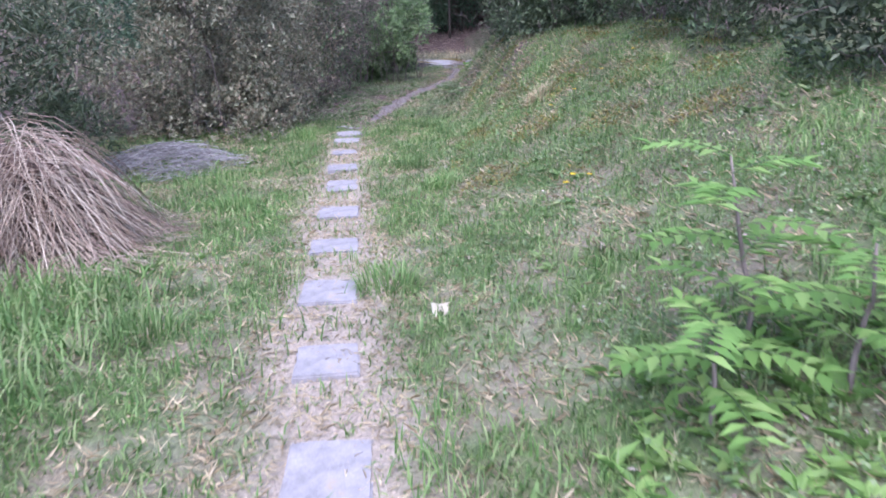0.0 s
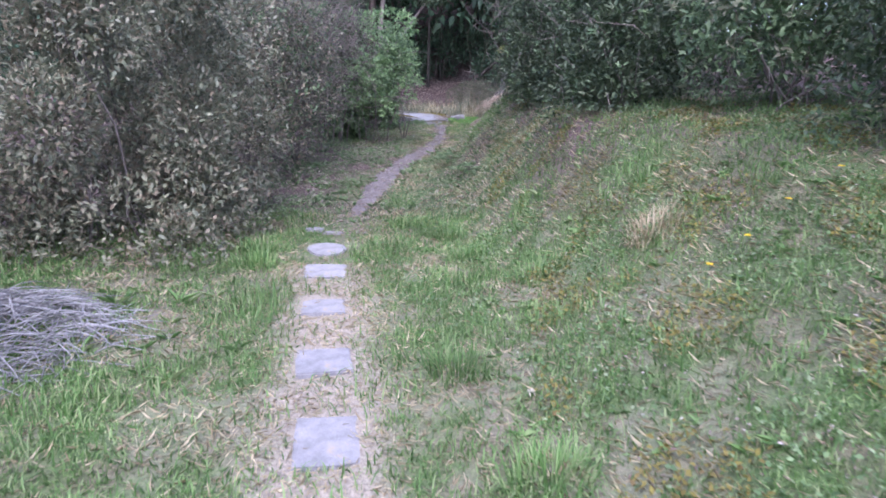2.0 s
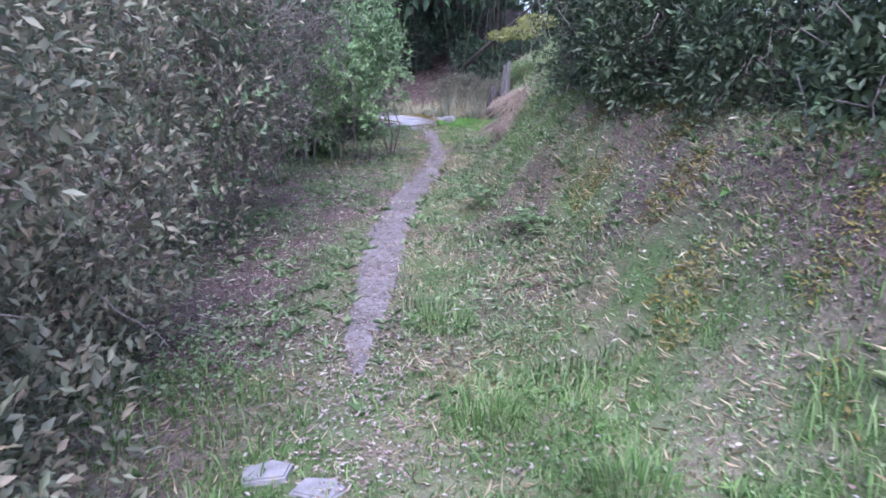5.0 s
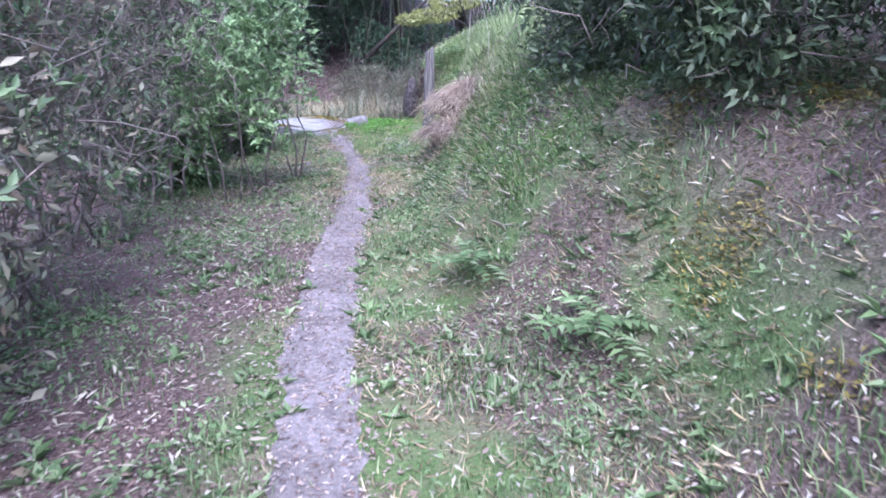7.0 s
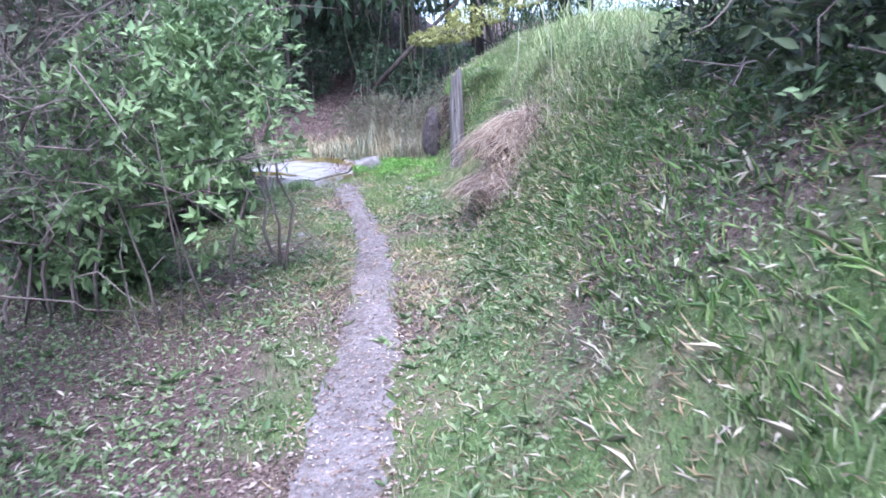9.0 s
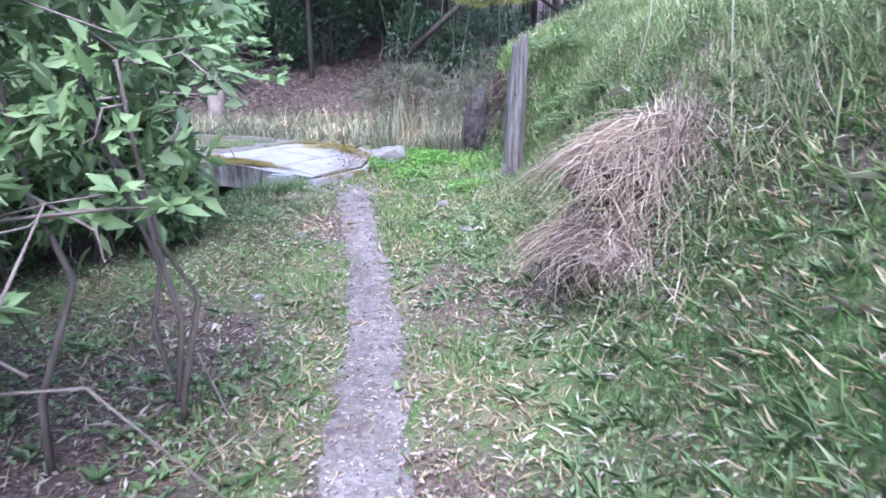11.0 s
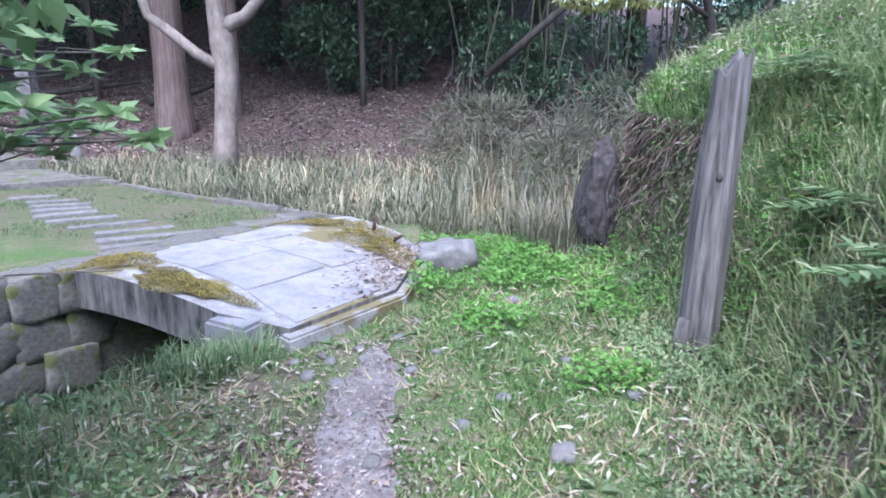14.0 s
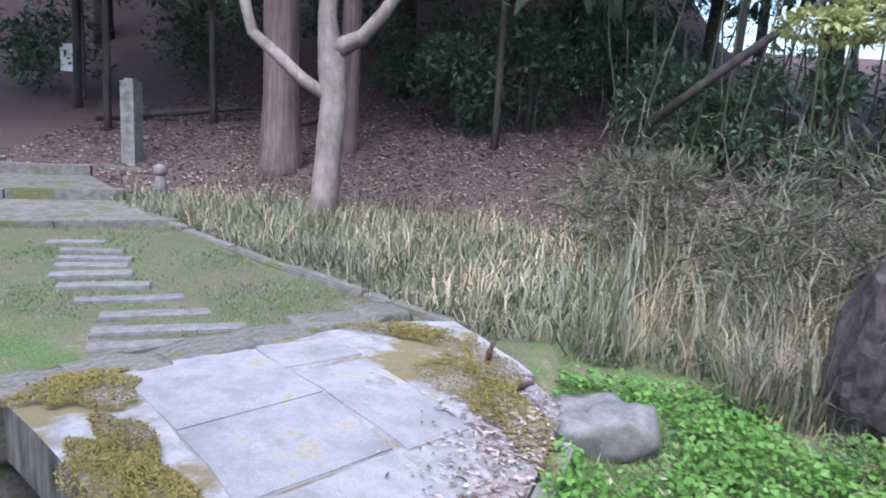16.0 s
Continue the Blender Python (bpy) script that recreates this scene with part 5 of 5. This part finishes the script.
for hx, hy, hr, ht, hn, hm, lo in ((1.85, 14.95, 0.42, 0.32, 1300, DRY, (0.15, 0.5)), (1.6, 14.75, 0.35, 0.26, 700, DRY, (0.12, 0.45)), (1.95, 14.7, 0.35, 0.2, 500, DRY, (0.15, 0.5)), (1.75, 14.7, 0.4, 0.32, 60, STRAW, (0.4, 0.75)), (1.65, 14.5, 0.4, 0.18, 600, LITTER, (0.1, 0.3))):
    stalk_heap("cut_stalks", (hx, hy), hr, ht, hn, hm, "heap of cut reddish-brown dry stalks on the bank", lo, 0.75, 0.0026, 3.1)
core("matted_mound", (1.82, 14.95), 0.38, 0.22, LITTER, "packed brown inside of the stalk heap")
stalk_heap("dry_pampas_grass", (-0.5, -1.4), 0.42, 0.85, 1500, DRY, "drooping clump of dry pinkish-brown pampas grass", (0.3, 0.75), 1.2, 0.0035, 2.0)
core("pampas_core", (-0.6, -1.4), 0.36, 0.66, LITTER, "matted brown inside of the pampas clump")
stalk_heap("grey_brushwood", (-1.05, 1.3), 0.65, 0.24, 1000, GREY_DRY, "low pile of grey dead stems", (0.12, 0.4), 0.4, 0.0035, 3.1)
for k, (p0, p1, p2) in enumerate([((1.9, 15.4, 1.2), (2.0, 15.5, 1.6), (2.05, 15.6, 1.95)), ((2.1, 14.6, 1.2), (2.15, 14.8, 1.7), (2.1, 15.0, 2.1))]):
    ob = part("bleached_cane", tube([p0, p1, p2], [0.004, 0.0035, 0.0015], 4), PALE)
    tagged(ob, "single bleached dry cane standing out of the bank", "cane")

# ---- single things on the ground ----
for k, (x, y, s) in enumerate([(1.05, 16.6, 0.07), (-0.05, 15.9, 0.03), (0.95, 17.7, 0.08), (0.55, 17.9, 0.05), (0.75, 18.2, 0.05), (-0.2, 18.35, 0.05), (-0.05, 18.3, 0.06), (0.1, 18.0, 0.05), (0.3, 18.45, 0.05), (1.1, 18.6, 0.05), (0.05, 18.6, 0.05), (-0.12, 18.55, 0.045), (0.7, 19.3, 0.07), (0.9, 19.6, 0.06), (0.2, 17.6, 0.06), (0.0, 18.72, 0.04), (0.12, 18.8, 0.035), (-0.18, 18.62, 0.04), (0.2, 18.95, 0.045), (0.28, 19.2, 0.04), (-0.3, 18.5, 0.04), (0.22, 18.2, 0.035), (0.42, 18.7, 0.04), (1.35, 18.2, 0.05), (-0.25, 16.6, 0.06), (-0.35, 15.2, 0.05), (1.0, 16.2, 0.06)]):
    ob = part("stone", boulder_bm((s * 1.6, s * 1.2, s * 0.9), k * 1.7, 2, 0.5), ROCK)
    ob.matrix_world = pose(x, y, float(height(x, y)) + s * 0.12, 0, 0, rnd(0, 180))
    tagged(ob, "small grey stone lying on the path", "stone", "loose stones")
for k, (x, y, s) in enumerate([(3.0, 0.4, 0.09), (2.3, -1.6, 0.06), (3.0, -1.9, 0.1), (2.2, -2.2, 0.12), (1.85, 0.9, 0.05), (1.95, -1.4, 0.04), (0.15, 15.55, 0.05), (1.1, 16.55, 0.09), (0.85, 16.35, 0.07), (2.0, 15.75, 0.16), (1.45, 16.0, 0.1), (-0.45, 14.7, 0.07)]):
    n = 2
    z = float(height(x, y)) + 0.03 + (0.1 if k == 9 else 0)
    a = rnd(0, 6.28)
    d = np.array([[math.cos(a + i * 0.5), math.sin(a + i * 0.5), 0.15] for i in range(n)])
    ob = part("dry_leaf", leaves(np.tile([x, y, z], (n, 1)), d, np.tile([0.1, 0, 1.0], (n, 1)), np.full(n, s * 1.1), np.full(n, s * 0.5), 0.35, 0.4), PALE)
    tagged(ob, "curled pale dry leaf on the grass", "leaf", "pale fallen leaves")
m, t, bs, co = material("dandelion_yellow", 0.7, 0)
bs.inputs["Base Color"].default_value = (0.75, 0.55, 0.03, 1)
PETAL = m
for x, y in ((3.03, 1.7), (3.3, 1.9), (3.6, 2.0), (2.9, -0.75), (3.0, -0.85), (2.85, -0.9), (2.8, 1.55)):
    z = float(height(x, y))
    th = thing("dandelion", (x, y, z), "yellow dandelion flower on a short stem", "flower", "dandelions")
    part("stem", tube([(x, y, z), (x, y, z + 0.05), (x + 0.01, y, z + 0.09)], [0.003, 0.003, 0.003], 4), WEED, th)
    n = 26
    a = np.arange(n) * 2.4
    d = np.stack([np.cos(a), np.sin(a), rnd(0.1, 0.6, n)], 1)
    part("flower", leaves(np.tile([x + 0.01, y, z + 0.09], (n, 1)), d, np.tile([0, 0, 1.0], (n, 1)), np.full(n, 0.022), np.full(n, 0.008)), PETAL, th)


SPRING = leafy("spring_leaf", [(0.13, 0.25, 0.065), (0.19, 0.33, 0.09), (0.28, 0.41, 0.14)], 0.45, 0.45)


def sapling(at, tall, label, mat=SPRING, fronds=9, lean=(0.0, 0.0)):
    """A thin stem with feathery compound leaves."""
    x0, y0 = at
    z0 = float(height(x0, y0, False))
    th = thing("sapling", (x0, y0, z0), label, "sapling")
    top = np.array([x0 + lean[0], y0 + lean[1], z0 + tall])
    stem = bend((x0, y0, z0 - 0.05), top, 0.03, 7)
    part("stem", tube(stem, np.linspace(0.012, 0.004, 7), 6), TWIG, th)
    pieces, ribs = [], []
    for k in range(fronds):
        u = 0.3 + 0.7 * k / (fronds - 1)
        b = stem[0] + (stem[-1] - stem[0]) * u
        a = k * 2.4
        d = np.array([math.cos(a), math.sin(a), 0.5])
        ln = 0.34 - 0.1 * u
        s = np.linspace(0, 1, 8)
        line = b + d * ln * s[:, None] + np.array([0, 0, -0.22]) * (s ** 2)[:, None] * ln * 2
        ribs.append(tube(line, np.linspace(0.003, 0.001, 8), 3))
        side = unit(np.array([-d[1], d[0], 0]))
        for sg in (-1, 1):
            q = line[1:]
            dd = np.tile(side * sg + d * 0.5 + np.array([0, 0, -0.15]), (7, 1))
            pieces.append(leaves(q, dd, np.tile([0, 0, 1.0], (7, 1)), rnd(0.08, 0.12, 7), rnd(0.032, 0.044, 7)))
        pieces.append(leaves(line[-1:], d[None], np.array([[0, 0, 1.0]]), np.array([0.09]), np.array([0.03])))
    tagged(part("leaf_rib_mass", merge(ribs), WEED, th), kind="stuff")
    tagged(part("leaflet_mass", merge(pieces), mat, th), kind="stuff")


sapling((3.4, -3.1), 0.68, "young sapling with bright feathery compound leaves", fronds=10, lean=(-0.12, 0.1))
sapling((3.6, -3.35), 0.45, "low sapling with feathery leaves beside the taller one", fronds=9)
sapling((3.2, -3.4), 0.35, "small leafy sapling in the weeds", fronds=8)
rosettes("broad_weeds", 90, (2.9, 4.2, -4.2, -2.9), lambda x, y, dx: 1 + 0 * x, SPRING, "bright leafy weeds round the saplings", (0.06, 0.14), 7, 0.35, 0.8)
for x, y in ((0.95, 9.3), (1.3, 8.2), (2.1, 17.6), (2.3, 18.4), (2.15, 16.8), (2.45, 19.2)):
    sapling((x, y), 0.13, "small green fern on the bank", WEED, 8)


# ---- laurel sprays that reach over the path ----
def spray(start, end, label):
    th = thing("laurel_spray", start, label, "branch")
    line = bend(start, end, 0.05, 6)
    part("stem", tube(line, np.linspace(0.012, 0.003, 6), 5), TWIG, th)
    tips = [line[-1], line[-2] + np.array([0.05, -0.04, 0.05]), line[-2] + np.array([-0.06, 0.05, -0.04]), line[-3] + np.array([0.05, 0.02, 0.08])]
    for tip in tips:
        part("twig", tube([line[-3], (line[-3] + tip) / 2 + 0.01, tip], [0.004, 0.003, 0.002], 4), TWIG, th)
        n = 14
        ang = np.arange(n) * 2.4 + rnd(0, 6)
        d = np.stack([np.cos(ang), np.sin(ang), rnd(-0.3, 0.7, n)], 1)
        ln = rnd(0.055, 0.11, n)
        part("leaf_rosette", leaves(np.tile(tip, (n, 1)), d, np.tile([0, -0.5, 0.8], (n, 1)) + RNG.normal(0, 0.6, (n, 3)), ln, ln * 0.42), FRESH, th)


for start, end in (((-1.2, 15.0, 1.15), (-0.15, 15.1, 1.25)), ((-1.2, 15.1, 1.3), (-0.3, 15.5, 1.45)), ((-1.1, 12.7, 1.0), (-0.15, 13.1, 1.0)), ((-1.1, 12.6, 0.8), (-0.45, 12.75, 0.85)), ((-1.0, 13.3, 1.6), (-0.1, 13.4, 1.7)), ((-1.9, 17.3, 1.3), (-0.78, 18.05, 1.17)), ((-1.9, 17.2, 1.7), (-0.82, 18.05, 1.52)), ((-1.8, 17.1, 1.6), (-0.95, 17.9, 1.3)), ((-1.8, 16.9, 1.7), (-0.75, 17.7, 1.6)), ((-2.0, 17.4, 1.2), (-1.0, 18.2, 1.2)), ((-1.6, 16.6, 1.3), (-0.35, 17.0, 1.35)), ((-1.6, 16.6, 1.4), (-0.55, 16.9, 1.55)), ((-1.6, 16.7, 1.2), (-0.45, 17.4, 1.25)), ((-1.7, 16.4, 1.3), (-0.8, 16.6, 1.4)), ((-1.7, 16.8, 1.4), (-0.7, 17.5, 1.45))):
    spray(start, end, "laurel branch with leaf rosettes reaching out over the grass")

tree("laurel_tree", (-1.75, 16.6, 0.0), [([(0, 0, -0.1), (0.05, 0, 0.8), (0.25, 0.0, 1.4), (0.6, 0.0, 2.1)], [0.05, 0.045, 0.03, 0.012]), ([(0.1, 0, 0.9), (0.5, -0.3, 1.4), (0.95, -0.5, 1.75)], [0.03, 0.02, 0.008]), ([(0.0, 0, 0.9), (0.4, 0.3, 1.4), (0.9, 0.6, 1.6)], [0.03, 0.02, 0.008]), ([(0.0, 0, 0.8), (-0.3, -0.4, 1.7), (-0.2, -0.8, 2.4)], [0.03, 0.02, 0.008])], TWIG, "slender laurel leaning out over the path with fresh leaves",
     [((0.9, -0.45, 1.6), (0.35, 0.4, 0.25), 260), ((0.75, 0.1, 1.8), (0.45, 0.5, 0.35), 420), ((0.35, -0.6, 1.5), (0.45, 0.5, 0.4), 420), ((0.95, 0.5, 1.75), (0.3, 0.35, 0.22), 200), ((0.2, 0.2, 1.5), (0.45, 0.5, 0.4), 420), ((-0.2, -0.6, 2.4), (0.6, 0.7, 0.6), 600), ((0.5, 0.2, 2.7), (0.8, 0.8, 0.4), 700)], FRESH, leaf=0.12)

# ---- rank growth behind the upright stone ----
for at, size, n in (((1.75, 22.7), (0.75, 0.7, 0.9), 1500), ((2.9, 22.6), (0.9, 0.7, 1.3), 2200), ((2.3, 23.9), (1.0, 0.8, 1.4), 2500), ((0.8, 24.2), (0.9, 0.8, 1.1), 2800), ((3.9, 23.6), (1.0, 0.9, 1.9), 3600)):
    bush("reed_thicket", at, size, n, REED, "rank thicket of reeds and dead stalks beside the stream bed", 0.18, 0.065, 26, 10, twigs=160, skirt=0.02)

# ---- greenery on the barer stretch of the bank ----
rosettes("dwarf_bamboo", 420, (0.9, 3.0, 7.6, 14.2), lambda x, y, dx: smooth(0.9, 1.3, dx), WEED, "leafy dwarf bamboo on the leaf-covered bank", (0.04, 0.1), 7, 0.15, 0.9)
grass("short_grass", 16000, (1.2, 3.4, 9.5, 14.2), lambda x, y, dx: smooth(0.6, 1.1, dx) * (0.3 + 0.7 * patchy(x, y, 0.5, 2)), GRASS, "short green grass between the bamboo leaves", (0.04, 0.12), 0.009, (0.2, 1.3), simple=True)
weeds("fallen_leaves", 14000, (-1.2, 1.4, 5.2, 18.2), lambda x, y, dx: smooth(0.45, 0.2, np.abs(dx)), LITTER, "brown leaf fragments trodden into the earth path", (0.015, 0.045), (0.012, 0.02), 0.5, "fallen leaves", 0.15)


# ---- dead growth hanging down the end of the bank ----
DARK_DEAD = leafy("dark_dead_leaf", [(0.05, 0.035, 0.032), (0.1, 0.07, 0.062), (0.17, 0.13, 0.115), (0.28, 0.235, 0.21)], 0.85, 0.1)


def hanging_leaves(n):
    x, y = rnd(1.7, 2.35, n), rnd(19.3, 21.25, n)
    p = np.stack([x, y, height(x, y) + rnd(-0.02, 0.12, n)], 1)
    p = p[(p[:, 2] < 1.2) & (p[:, 2] > 0.45 + rnd(-0.2, 0.3, n)) & (rnd(19.2, 20.6, n) < y)]
    n = len(p)
    d = np.stack([rnd(-0.8, 0.1, n), rnd(-0.5, 0.5, n), rnd(-1.3, -0.2, n)], 1)
    ob = part("dead_leaves", leaves(p, d, RNG.normal(0, 0.4, (n, 3)) + np.array([-0.8, -0.4, 0.5]), rnd(0.07, 0.2, n), rnd(0.005, 0.014, n)), DARK_DEAD)
    tagged(ob, "dark dead leaves and stems hanging down the end of the bank", "fallen leaves", kind="stuff")


hanging_leaves(9000)


# ---- long bleached blades tangled through the stalk heap ----
def tangle(n, box, mat, label, tall, wide):
    x, y = rnd(box[0], box[1], n), rnd(box[2], box[3], n)
    p = stand(x, y, -0.02) + np.stack([np.zeros(n), np.zeros(n), rnd(0.0, 0.3, n)], 1)
    ob = part("bleached_blades", blades(p, rnd(*tall, n), rnd(0.5, 1.4, n) * wide, rnd(0.6, 1.7, n), rnd(0, 6.283, n)), mat)
    tagged(ob, label, "dry stalks", kind="stuff")


tangle(700, (1.4, 1.9, 14.3, 14.95), DRY, "tangled pinkish dry blades in the stalk heap", (0.15, 0.36), 0.004)
tangle(70, (1.4, 1.85, 14.3, 14.9), PALE, "long bleached blades arching out of the stalk heap", (0.22, 0.5), 0.008)
tangle(260, (1.2, 2.0, 13.6, 14.6), DRY, "dry stems lying at the foot of the stalk heap", (0.1, 0.3), 0.0035)
tangle(200, (2.4, 3.4, 15.0, 17.0), LIGHT_GRASS, "tall bleached plume grass on the crest of the bank", (0.3, 0.75), 0.009)


# ---- leaf litter blown on to the end of the bridge ----
def bridge_litter(n):
    x, y = RNG.normal(0.08, 0.16, n), RNG.normal(19.95, 0.45, n)
    ok = clear(x, y) < 0.5
    x, y = x[ok], y[ok]
    n = len(x)
    a = rnd(0, 6.283, n)
    p = np.stack([x, y, bridge_z(x, y) + 0.016], 1)
    ob = part("fallen_leaves", leaves(p, np.stack([np.cos(a), np.sin(a), rnd(-0.05, 0.4, n)], 1), RNG.normal(0, 0.3, (n, 3)) + np.array([0, 0, 1.0]), rnd(0.02, 0.05, n), rnd(0.008, 0.02, n)), LITTER)
    tagged(ob, "brown and pale leaf litter on the end of the stone bridge", "fallen leaves", kind="stuff")


bridge_litter(1500)
